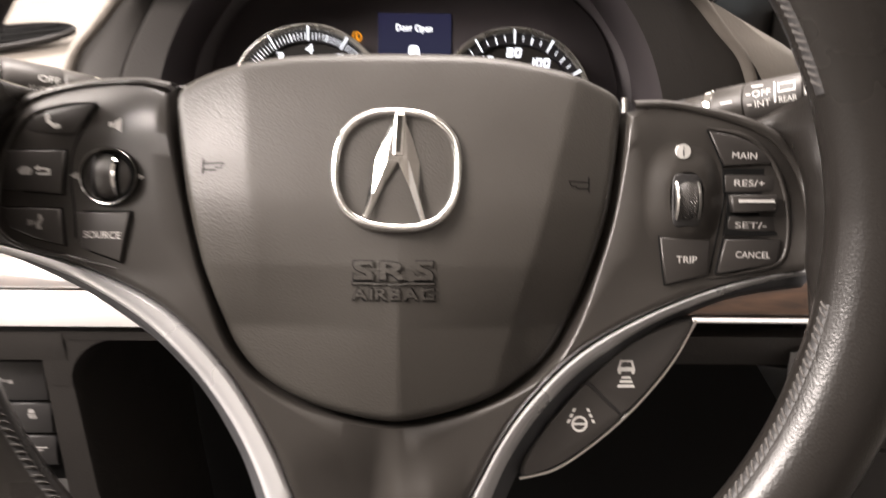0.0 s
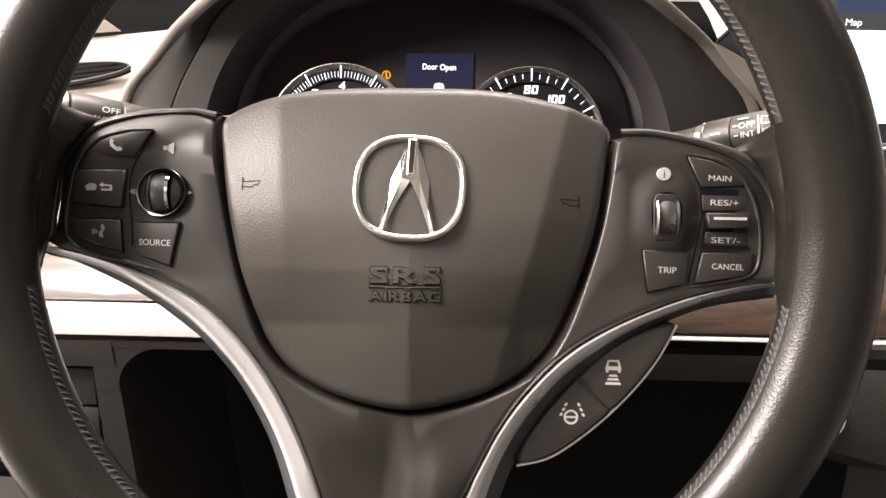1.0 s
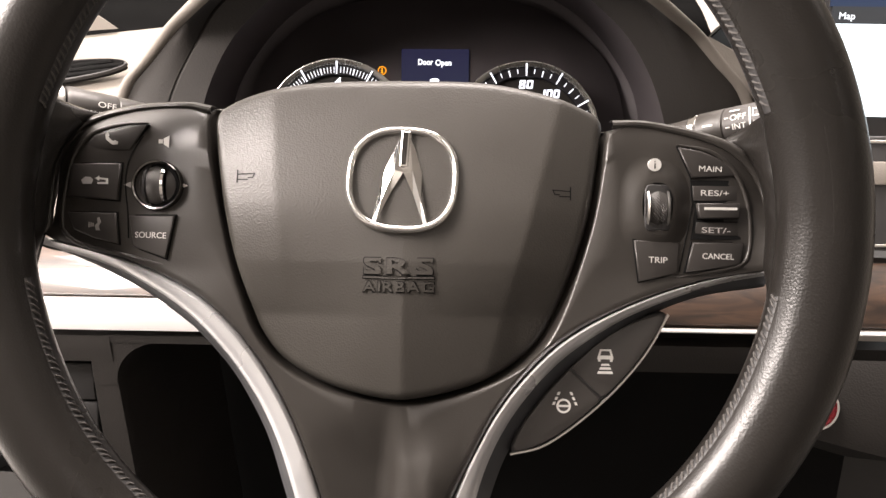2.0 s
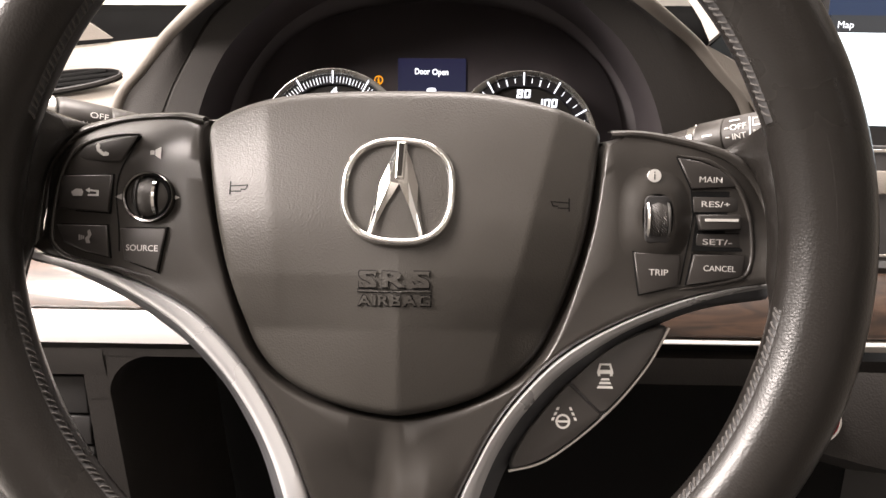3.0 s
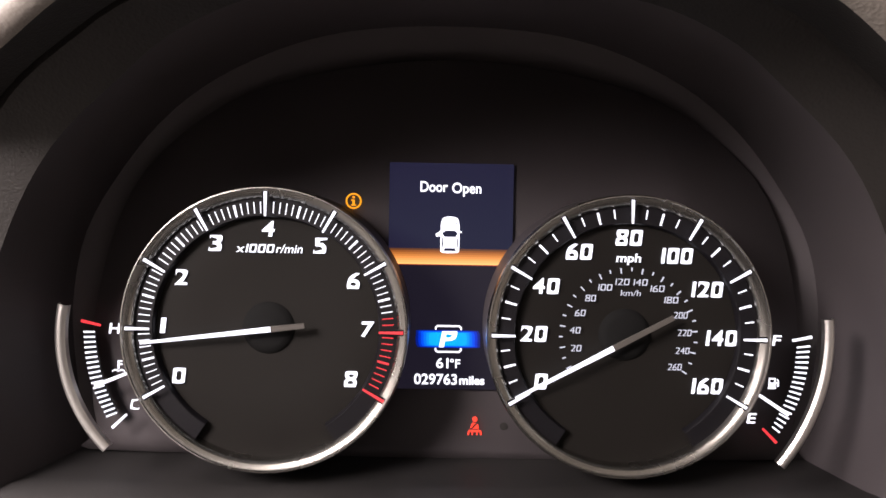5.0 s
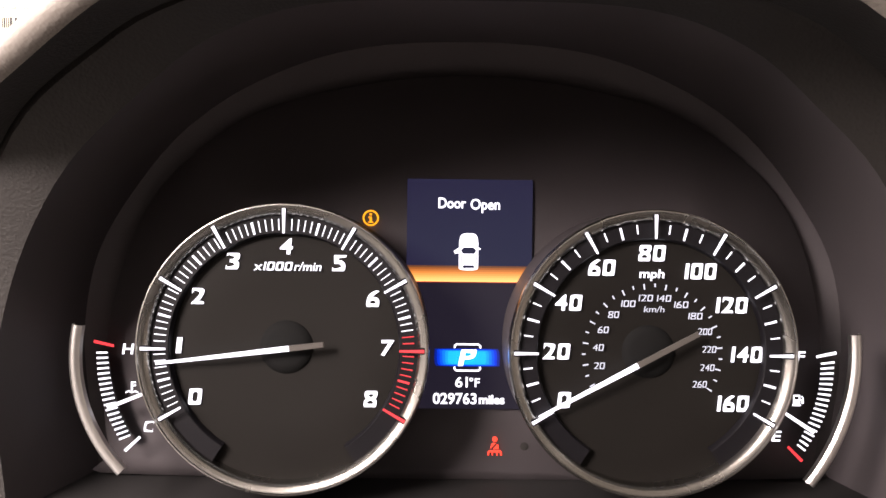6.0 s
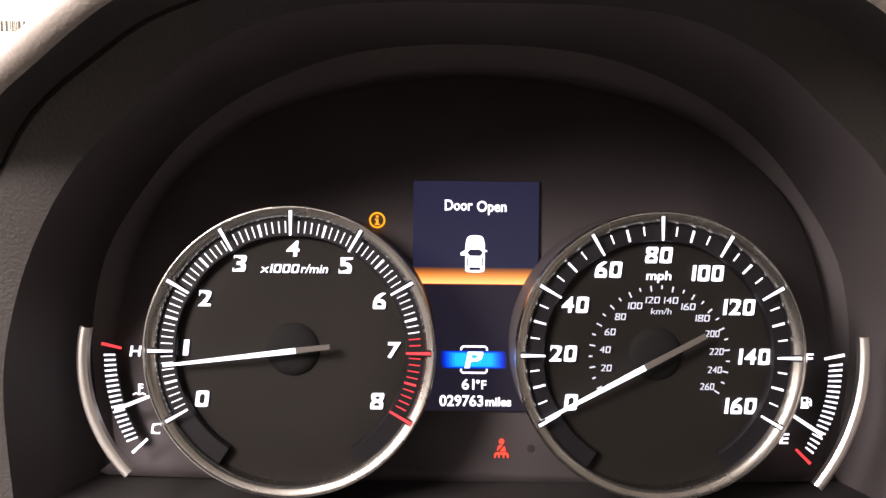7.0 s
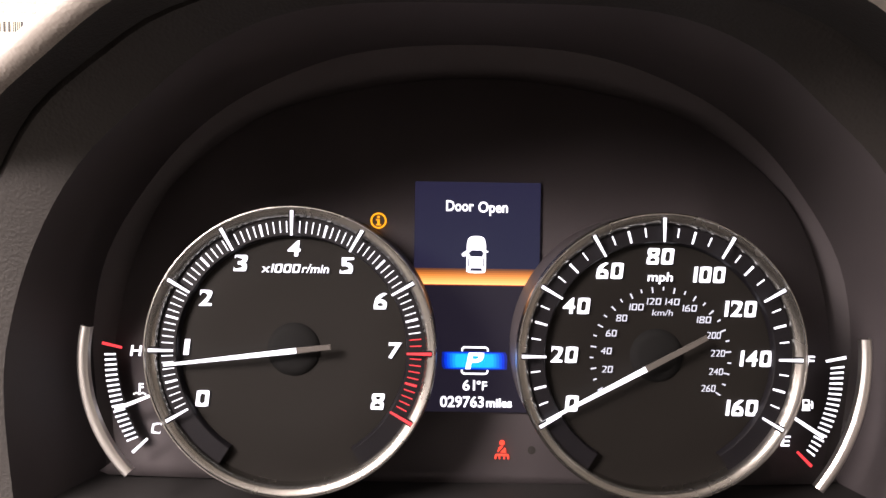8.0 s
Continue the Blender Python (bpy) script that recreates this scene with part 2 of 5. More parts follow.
def letters(text, height, m, mat, parent, name="lettering", depth=0.05, shear=0.0, width=None, bold=0.0, label="", drape=None, square=0.0, gap=0.17):
    """Raised words in the built-in font, their capitals of that height (mm), centred on m. square: how far round strokes are pushed out to a boxy shape."""
    if square:
        runs, x = [], 0.0
        for ch in text:
            if ch == " ":
                x += 0.3 * height
                continue
            bm = glyph_mesh(ch, height, depth, bold)
            x0, x1 = min(v.co.x for v in bm.verts), max(v.co.x for v in bm.verts)
            y0, y1 = min(v.co.y for v in bm.verts), max(v.co.y for v in bm.verts)
            want = (x1 - x0) * 1.12 if ch.isalpha() or ch == "1" else max(x1 - x0, 0.8 * height)
            for v in bm.verts:
                a, b = 2 * (v.co.x - x0) / (x1 - x0) - 1, 2 * (v.co.y - y0) / (y1 - y0) - 1
                far = max(abs(a), abs(b))
                k = 1 + square * (math.hypot(a, b) / far - 1) if far > 1e-6 and ch not in "147/-+m" else 1.0
                a, b = max(-1, min(1, a * k)), max(-1, min(1, b * k))
                v.co.x, v.co.y = x + (a + 1) / 2 * want, y0 + (b + 1) / 2 * (y1 - y0)
            x += want + gap * height
            runs.append(bm)
        bm = join(*runs)
    else:
        bm = glyph_mesh(text, height, depth, bold)
    xs = [v.co.x for v in bm.verts]
    cx, wide = (max(xs) + min(xs)) / 2, max(xs) - min(xs)
    k = width / wide if width else 1.0
    for v in bm.verts:
        y = v.co.y - height / 2
        v.co = m @ (Vector(((v.co.x - cx) * k + shear * y, y, v.co.z)) * 0.001)
        if drape:
            v.co.z += 0.001 * drape(v.co.x * 1000, v.co.y * 1000)
    return part(name, bm, mat, parent, label, smooth=False)


def shape(outline, m, mat, parent, name, depth=0.25, label="", bevel=0.0):
    """A small flat mark of the given outline (mm), raised by depth, placed by m."""
    bm = plate(outline, 0, depth, bevel)
    bm.transform(m)
    return part(name, bm, mat, parent, label, smooth=False)


def join(*bms):
    out = bmesh.new()
    for b in bms:
        me = bpy.data.meshes.new("tmp")
        b.to_mesh(me)
        b.free()
        out.from_mesh(me)
        bpy.data.meshes.remove(me)
    return out


def circle(cx, cy, r, n=24, ry=None):
    return [(cx + r * math.cos(2 * math.pi * i / n), cy + (ry or r) * math.sin(2 * math.pi * i / n)) for i in range(n)]


def rect(x0, y0, x1, y1):
    return [(x0, y0), (x1, y0), (x1, y1), (x0, y1)]


def at_mm(x, y, z, rx=0, ry=0, rz=0):
    return pose(x * 0.001, y * 0.001, z * 0.001, rx, ry, rz)
# ---------------------------------------------------------------- steering wheel
def pad_height(u, v):
    """The front of the airbag cover: bulging in the middle, falling back towards the top, with two flanks and a crease."""
    if v > -16:
        q = (v + 16) / 72.0
        h = -4.4 - 7.2 * q - 9.2 * q ** 2.6
    else:
        q = (-16 - v) / 54.0
        h = -4.4 - 0.4 * q - 4.6 * q * q
    crease = 49.5 + 0.1 * v if u < 1 else 48.5 + 0.26 * v
    side = abs(u - 1)
    h -= 0.0004 * side * side
    h -= (0.14 if u < 1 else 0.30) * max(0.0, side - crease)
    if v < 8:
        h -= (0.15 if u < 1 else 0.19) * min(side, 45) * min(1, (8 - v) / 45) ** 1.6
    return h


def body_height(u, v):
    h = -13.5
    side = abs(u)
    if v < -45:
        h -= 0.0003 * (-45 - v) ** 2 + 0.01 * (-45 - v)
        h += 0.20 * (min(abs(u + 4), 32) - 32) * min(1, max(0, (-72 - v) / 16))
    if v < -76:
        h += min(10.0, 0.38 * (-76 - v)) * min(1, max(0, (u + 7) / 8)) * min(1, max(0, (26 - u) / 14))
    if side > 80:
        h += 0.05 * (side - 80)
    if v > 25:
        h -= 0.02 * (v - 25) ** 2
    return h


def swept_back(p):
    """Lowers the outer parts of the hub towards the rim, widening them a little as they recede."""
    u, v, w = [c * 1000 for c in p]
    out = max(0.0, abs(u) - 62)
    far = min(1, max(0, (math.hypot(u, v) - 139) / 13))
    drop = 0.19 * out * out / (out + 8) * (1 + 0.25 * min(1, max(0, v / 25))) * min(1, max(0, (v + 50) / 30)) * (1 - far * far * (3 - 2 * far))
    k = 1 + drop / 310
    return mm((26 + (u - 26) * k, -12 + (v + 12) * k, w - drop))


def build_wheel():
    swept = []
    wheel = base_empty("steering_wheel", pose(-0.0185, 0.255, 0.948, 68), "black leather steering wheel with silver trim and button pods", "steering wheel")
    # rim: an oval section swept round, thicker at the grips
    rows, n = [], 224
    for i in range(n):
        t = 2 * math.pi * i / n
        grip = max(0, 1 - abs(abs(math.degrees(math.atan2(math.sin(t), abs(math.cos(t))))) - 22) / 26)
        low = max(0.0, -math.sin(t))
        wide, deep, mid = 16.4 + 0.9 * grip - 2.0 * low, 14.8 + 0.8 * grip, 155.6 - 2.2 * low
        row = []
        for k in range(48):
            a = 2 * math.pi * k / 48
            r = mid + wide * math.cos(a) * (1 - 0.05 * math.cos(a))
            h = 8 + deep * math.sin(a)
            row.append(mm((r * math.cos(t) + 0.3, r * math.sin(t) + 0.5, h)))
        rows.append(row)
    rim = part("rim", loft(rows, close=True, wrap=True), LEATHER, wheel, "worn black leather rim")
    # seam along the inner side of the rim with slanting stitches
    def on_rim(ang, a, off):
        """A point of the rim's skin at the angle ang round the wheel and a round the section (degrees), off mm outside it."""
        grip = max(0, 1 - abs(abs(math.degrees(math.atan2(math.sin(ang), abs(math.cos(ang))))) - 22) / 26)
        low = max(0.0, -math.sin(ang))
        wide, deep = 16.4 + 0.9 * grip - 2.0 * low + off, 14.8 + 0.8 * grip + off
        c_ = math.cos(radians(a))
        r = 155.6 - 2.2 * low + wide * c_ * (1 - 0.05 * c_)
        return mm((r * math.cos(ang) + 0.3, r * math.sin(ang) + 0.5, 8 + deep * math.sin(radians(a))))
    bare = ((16.5, 163.0), (190.0, 349.0))
    for a0, a1 in bare:
        angles = [radians(a0 + (a1 - a0) * i / 64) for i in range(65)]
        part("seam", loft([[on_rim(t, a, o) for a, o in ((158, -0.2), (160, 0.15), (164, 0.2), (168, 0.2), (172, 0.15), (174, -0.2))] for t in angles]), DARK, rim)
    pieces = []
    for i in range(310):
        t = 2 * math.pi * i / 310 + random.uniform(-0.002, 0.002)
        w = random.uniform(0.8, 1.1)
        if not any(radians(a0) < t < radians(a1) for a0, a1 in bare):
            continue
        pieces.append(tube([on_rim(t, 160, -0.1), on_rim(t + 0.004, 162, 0.35), on_rim(t + 0.010 * w, 166, 0.5), on_rim(t + 0.016 * w, 170, 0.35), on_rim(t + 0.019 * w, 172.5, -0.1)], random.uniform(0.0004, 0.00052), 5))
    tagged(part("stitching", join(*pieces), THREAD, rim), "grey thread stitching", "", "", "stuff")
    # hub body with the left, right and lower spokes
    out = [(78.7, 42), (95, 40.1), (116.8, 34.4), (131, 27.7), (139.6, 16.2), (143.5, 0.6), (143.5, -16.8), (124.5, -20.0), (107.1, -24.9), (89.7, -31.9), (72.2, -41.1), (59.1, -50.9), (46.1, -64.9),
           (37.4, -77.3), (30.9, -89.6), (25.6, -100.8), (21.9, -108.0), (16, -124), (11, -148), (-24, -148), (-28, -124), (-32.1, -109.4), (-35.5, -99.1), (-41.8, -82.9), (-50, -67), (-59.3, -53.1), (-70.9, -40.1),
           (-84.8, -28.9), (-103.2, -19.7), (-121.7, -13.3), (-145.4, -7.7), (-140.6, -2.9), (-138.7, 8.6), (-137, 23.4), (-128, 37), (-109.8, 45), (-88, 48), (-75.6, 50), (-40, 52), (0, 53), (40, 51), (66, 48)]
    padline = [(-75.8, 46.4), (-63.6, 52.2), (-46.6, 56.2), (-27.9, 58), (0, 58.6), (30.1, 58), (53.2, 54), (69.2, 48.9), (79.2, 43.0), (78.6, 31.9), (74.3, 4.3), (67.8, -18.7),
               (60.0, -39.4), (51.5, -51.4), (38.6, -60.5), (20.2, -67.3), (-1.7, -70.5), (-26.1, -66.3), (-44.9, -57.4), (-55.6, -46.0), (-61.7, -32.2), (-67.6, -13.6), (-73.0, 9.6), (-77.0, 30.6), (-78.4, 41.3)]
    mid = Vector((0, -6))

    def reach(loop, deg):
        """How far a loop lies from the middle in a direction."""
        d = Vector((math.cos(radians(deg)), math.sin(radians(deg))))
        best = 0.0
        for p, q in zip(loop, loop[1:] + loop[:1]):
            e = q - p
            den = d.x * e.y - d.y * e.x
            if abs(den) < 1e-9:
                continue
            w = p - mid
            t, k = (w.x * e.y - w.y * e.x) / den, (w.x * d.y - w.y * d.x) / den
            if t > 0 and -0.001 <= k <= 1.001:
                best = max(best, t)
        return best

    def skin_height(u, v):
        """The hub's front, blended up to the border of the airbag cover."""
        w = Vector((u, v)) - mid
        deg = math.degrees(math.atan2(w.y, w.x))
        ri = reach(inner, deg)
        pe = max(pad_height(*(mid + w.normalized() * ri)) - 4.5, body_height(*(mid + w.normalized() * ri)) - 0.6)
        g = min(1, max(0, (w.length - ri) / 26))
        g = g * g * (3 - 2 * g)
        return pe * (1 - g) + min(body_height(u, v), pe + 20) * g
    outer = [Vector((p.x, p.y)) for p in spline([(*p, 0) for p in out], 220, True)]
    inner = [Vector((p.x, p.y)) for p in spline([(*p, 0) for p in padline], 160, True)]
    rows = [[] for _ in range(16)]
    for i in range(240):
        deg = 360 * i / 240
        d = Vector((math.cos(radians(deg)), math.sin(radians(deg))))
        ri, ro = reach(inner, deg), reach(outer, deg)
        top = min(1, max(0, (ri + 9 - ro) / 9))
        top = top * top * (3 - 2 * top) if 25 < deg < 155 else 0.0
        ro = max(ro, ri + 4.2) * (1 - top) + (ri - 3.5) * top
        pe = max(pad_height(*(mid + d * ri)) - 4.5, body_height(*(mid + d * ri)) - 0.6 if top < 0.02 else -99) - 12 * top
        spots = [(ri - 5, pe - 14), (ri + 0.6, pe - 10), (ri + 1.6, pe - 5), (ri + 1.9, pe - 0.8), (ri + 2.6, pe)]
        for k in range(1, 8):
            f = k / 7
            r = ri + 2.6 + (ro - 3.0 - ri - 2.6) * f
            q = mid + d * r
            g = min(1, (r - ri) / 26)
            g = g * g * (3 - 2 * g)
            spots.append((r, pe * (1 - g) + min(body_height(*q), pe + 20) * g))
        last = spots[-1][1]
        spots += [(ro - 1.3, last - 0.8), (ro - 0.3, last - 2.4), (ro, last - 5), (ro, last - 18)]
        for k, (r, h) in enumerate(spots):
            q = mid + d * (r if top < 0.02 else min(r, ri - 3.5 * top + 4 * (1 - top)))
            rows[k].append(mm((q.x, q.y, h)))
    body = part("hub_body", loft(rows, close=True), SPOKE, wheel, "dark grey satin plastic spoke cover", angle=50)
    # airbag cover with a dark gap round it
    rows = [[mm((mid.x + (p.x - mid.x) * k, mid.y + (p.y - mid.y) * k, pad_height(p.x, p.y) - 17)) for p in inner] for k in (0.9, 0.995)]
    part("cover_gap", loft(rows, close=True), GAP, body)
    padob = part("airbag_cover", dome(spline([(*p, 0) for p in padline], 260, True), (1, -2), pad_height, 44, 3.4, 6.0), PAD, wheel, "grained dark vinyl airbag cover with moulded words", angle=60)
    # bolder black copies paint the relief's shade round the moulded words
    for word, size, v, wide, fat in (("SRS", 5.6, -17.4, 26.6, 0.26), ("AIRBAG", 3.6, -25.4, 27.4, 0.1)):
        letters(word, size + 0.5, at_mm(-0.6, v - 0.1, 0), GAP, padob, "letter_groove", 0.24, width=wide + 0.8, bold=fat + 0.16, drape=pad_height, square=0.8, gap=0.24)
        letters(word, size, at_mm(-0.6, v, 0), PAD, padob, "moulded_letters", 0.8, width=wide, bold=fat, drape=pad_height, square=0.8, gap=0.24)
    # same painted shade line round the moulded rule
    for name, e, h, mat in (("rule_groove", 0.35, 0.25, GAP), ("moulded_rule", 0.0, 0.7, PAD)):
        part(name, plate([(-14.2 - e + (27.4 + 2 * e) * i / 14, -21.5 + e) for i in range(15)] + [(13.2 + e - (27.4 + 2 * e) * i / 14, -22.2 - e) for i in range(15)], -0.4, h, 0, 2, pad_height), mat, padob, smooth=False)
    for s, u, v in ((1, -62, 17.0), (-1, 62, 11.8)):
        for line in ([(-4.2, 2.8), (-3.7, 2.8), (-3.7, -2.4), (-4.2, -2.4)], [(-3.7, 1.2), (3.4, 1.5), (3.4, 1.1), (-3.7, 0.8)], [(-3.7, -0.9), (0.6, -0.9), (0.6, -1.3), (-3.7, -1.3)], [(3.0, 1.3), (3.4, 1.3), (2.6, -0.5), (2.2, -0.5)], [(0.4, -0.2), (2.6, -0.2), (2.6, -0.6), (0.4, -0.6)]):
            part("horn_mark", plate([(u + s * a, v + b) for a, b in line], -0.3, 0.1, 0, 2, pad_height), GAP, padob, smooth=False)
    # emblem: a chrome ring round two tapering bars
    em = at_mm(0.3, 16.4, pad_height(0.3, 16.4) + 0.5, -13, 0, -2.5)
    sup = []
    for i in range(72):
        t = 2 * math.pi * i / 72
        c, s = math.cos(t), math.sin(t)
        sup.append((abs(c) ** 0.78 * math.copysign(1, c), abs(s) ** 0.78 * math.copysign(1, s)))
    rows = []
    for k, h in ((-0.1, -1.8), (0.0, 0.4), (0.5, 1.3), (1.3, 1.7), (2.1, 1.3), (2.8, 0.3), (3.0, -1.8)):
        rows.append([em @ mm(((22.0 - k) * x, (21.5 - k) * y, h)) for x, y in sup])
    part("emblem_ring", loft(rows, close=True), CHROME, padob, "polished chrome emblem ring", angle=70)
    # each bar: a broad upper blade beside the slot that bends at the waist into a pointed foot
    for s in (-1, 1):
        bm = bmesh.new()
        low = [(1.4, 19.8, 0.2), (4.6, 11.0, 0.0), (7.4, 2.4, 0.0), (10.5, -17.6, 0.3), (9.1, -17.8, 0.3), (4.6, -6.4, 0.0), (0.0, 2.6, 0.7), (0.0, 19.8, 0.7)]
        a, b, c, d, e, g, h, i = [bm.verts.new(em @ mm((s * u, v, k))) for u, v, k in low]
        r0, r1, r2 = [bm.verts.new(em @ mm((s * u, v, k))) for u, v, k in ((1.7, 17.0, 0.9), (3.6, 3.0, 1.6), (7.6, -9.0, 1.3))]
        for fc in ((a, b, r0), (b, c, r1, r0), (c, d, r2, r1), (d, e, r2), (e, g, r2), (g, h, r1, r2), (h, i, r0, r1), (i, a, r0)):
            bm.faces.new(fc)
        bmesh.ops.recalc_face_normals(bm, faces=bm.faces)
        part("emblem_bar", bm, CHROME, padob, smooth=False)
    shape([(-1.55, 19.2), (1.55, 19.2), (1.5, 4.6), (-1.5, 4.6)], em @ at_mm(0, 0, 0.5), CHROME, padob, "emblem_slot_frame", 1.2, bevel=0.25)
    shape([(-0.95, 18.6), (0.95, 18.6), (0.85, 5.4), (-0.85, 5.4)], em @ at_mm(0, 0, 1.5), DARKCHROME, padob, "emblem_slot", 0.3)
    # silver trims along the lower edge of the spokes
    upL = [(-146, -7.6), (-121.7, -13.3), (-103.2, -19.7), (-84.8, -28.9), (-70.9, -40.1), (-59.3, -53.1), (-50.0, -67.0), (-41.8, -82.9), (-35.5, -99.1), (-30.5, -116), (-26, -138)]
    midL = [(-146.5, -10.3), (-122.5, -16.9), (-106.2, -23.9), (-87.6, -35.8), (-71.3, -51.5), (-59.6, -67.1), (-52.5, -79.8), (-46.6, -94.2), (-41.8, -110.3), (-38, -126), (-34, -142)]
    loL = [(-146.5, -12.5), (-133.8, -15.7), (-109.9, -27.0), (-90.7, -40.2), (-81.1, -48.6), (-69.1, -62.3), (-59.5, -78.3), (-53.4, -92.0), (-47.1, -113.1), (-43, -128), (-39, -144)]
    upR = [(143.5, -16.7), (124.5, -20.0), (107.1, -24.9), (89.7, -31.9), (72.2, -41.1), (59.1, -50.9), (46.1, -64.9), (37.4, -77.3), (30.9, -89.6), (25.6, -100.8), (20.5, -113), (13, -136)]
    midR = [(144, -18.0), (125.2, -21.8), (107.7, -27.9), (90.1, -35.4), (74.8, -44.6), (61.6, -54.8), (48.5, -69.6), (39.8, -83.2), (33.8, -96.7), (30.2, -108.4), (26, -124), (22, -142)]
    loR = [(144, -23.6), (121.3, -27.4), (105.5, -33.0), (89.8, -41.7), (74.0, -53.5), (60.5, -66.4), (51.6, -79.2), (42.6, -94.3), (36.7, -110.9), (33, -126), (30, -144)]
    for up, md, lo, s in ((upL, midL, loL, -1), (upR, midR, loR, 1)):
        A, M, B = [spline([(*p, 0) for p in c_], 70) for c_ in (up, md, lo)]
        rows = [[] for _ in range(10)]
        for a, m_, b in zip(A, M, B):
            h = body_height(a.x, a.y) + 0.6
            spots = ((a, -7.0), (a.lerp(m_, 0.03), -1.4), (a.lerp(m_, 0.14), -0.3), (a.lerp(m_, 0.45), -0.9), (a.lerp(m_, 0.78), -2.0), (m_, -3.4), (m_.lerp(b, 0.12), -4.6), (m_.lerp(b, 0.6), -7.5), (b, -11.5), (b.lerp(m_, 0.25), -24))
            for k, (p, dz) in enumerate(spots):
                rows[k].append(mm((p.x, p.y, h + dz)))
        trim = part("spoke_trim", loft(rows[:7]), TRIM, wheel, "bright silver spoke trim", angle=60)
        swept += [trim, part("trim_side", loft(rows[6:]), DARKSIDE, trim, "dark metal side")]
    # leather flowing from the rim down to the edge of each pod
    arms = ((1, 17.0, -17.0, [(124.6, 33.0), (131.8, 28.8), (139.6, 17.6), (142.8, 2), (142.6, -18.0), (138.0, -33.0)], (134.5, 37.0, -7.0)),
            (-1, 18.5, -12.0, [(-118.2, 43.0), (-128.4, 38.2), (-137.2, 24.6), (-140.4, 8.5), (-142.8, -7.0), (-139.5, -24.0)], (-130.5, 42.5, -7.0)))
    for side, hi, lo, edge_pts, corner in arms:
        ends = spline([(*p, 0) for p in edge_pts], 31)
        rows = []
        for j in range(31):
            q = j / 30
            ang = radians(hi + (lo - hi) * q)
            ang = ang if side > 0 else math.pi - ang
            fade = min(1, q / 0.12, (1 - q) / 0.3)
            row = [on_rim(ang, p, -0.7 + min(1.2, 0.03 * (p - 80)) * fade) for p in (80, 88, 96, 104, 112, 120, 130, 140)]
            along = (on_rim(ang, 144, 0) - on_rim(ang, 136, 0)).normalized()
            e = ends[j]
            end = min(1, max(0, (q - 0.68) / 0.3))
            e = mm((e.x, e.y, skin_height(e.x, e.y) - 0.4)).lerp(on_rim(ang, 176, -0.4), end * end * (3 - 2 * end))
            start = row[-1]
            bend = (start + along * (e - start).length * 0.6 + Vector((0, 0, -0.0015))).lerp(mm(corner), max(0.0, 1 - 3.5 * q))
            roll = max(0.0, 1 - q / 0.36) ** 2
            for k in range(1, 13):
                f = k / 12
                row.append(start * (1 - f) ** 2 + bend * 2 * f * (1 - f) + e * f * f + Vector((0, 0, -0.009 * roll * min(1, 2.2 * f))))
            row.append(row[-1] + Vector((0, 0, -0.006 * (1 - end))))
            rows.append(row)
        first = [p + Vector((0, 0.0006, -0.002 - 0.010 * min(1, k / 8))) for k, p in enumerate(rows[0])]
        last = [p + Vector((0, -0.0004, -0.001)) for p in rows[-1]]
        swept.append(part("spoke_arm", loft([first] + rows + [last]), LEATHER, rim, "creased leather over the spoke", angle=70))
    # button pods

    def button(name, pts, top=1.3, inset=0.5, parent=body, label="", mat=BUTTON, tilt=None):
        c = [sum(p[0] for p in pts) / len(pts), sum(p[1] for p in pts) / len(pts)]
        z = body_height(*c)
        rim_ = [(c[0] + (u - c[0]) * 1.05, c[1] + (v - c[1]) * 1.07) for u, v in pts]
        part("button_gap", plate(rim_, z - 3, z + 0.25), GAP, parent, smooth=False)
        return part(name, plate(pts, z - 2, z + top, 0.8, 3, tilt), mat, parent, label, angle=30), z + top

    def mound(u, v, a_, b_, rise):
        """A soft swelling of the pod round a roller."""
        rows = []
        for k in range(10):
            q = k / 9
            ring = [(u + (a_ - 0.6 * a_ * q) * abs(math.cos(t)) ** 0.8 * math.copysign(1, math.cos(t)), v + (b_ - 0.56 * b_ * q) * abs(math.sin(t)) ** 0.8 * math.copysign(1, math.sin(t))) for t in [2 * math.pi * n_ / 44 for n_ in range(44)]]
            rows.append([mm((x, y, body_height(x, y) - 0.3 + rise * (0.5 - 0.5 * math.cos(math.pi * q)))) for x, y in ring])
        return part("roller_mound", loft(rows, close=True), SPOKE, body)
    mound(99.1, 7.6, 14.5, 20, 3.2)

    # left pod: framed panel, phone, hang-up, voice, source, volume roller
    def pod_frame(outer_pts, inner_pts):
        A, B = spline([(*p, 0) for p in outer_pts], 48), spline([(*p, 0) for p in inner_pts], 48)
        rows = []
        for f, dz in ((-0.08, -9), (-0.02, -3.0), (0.12, -0.6), (0.4, 0.9), (0.7, 1.1), (0.92, 0.5), (1.0, -1.2)):
            rows.append([mm((*(a.lerp(b, f)).xy, skin_height(*a.lerp(b, 0.8).xy) + dz)) for a, b in zip(A, B)])
        return part("pod_frame", loft(rows), SPOKE, body)
    pod_frame([(-145.4, -7.1), (-142.5, 8.5), (-139.5, 25.6), (-130.2, 39.6), (-110, 47.0), (-90, 48.4), (-79.5, 47.0)], [(-139.2, -5.7), (-138.4, 8.6), (-135.8, 23.6), (-127.2, 37), (-109.4, 43.8), (-90, 45.2), (-79.5, 43.4)])
    bt, z = button("button", [(-128.5, 27), (-108.8, 26.9), (-102.8, 37.2), (-108.8, 36.7), (-122.7, 33.2)])
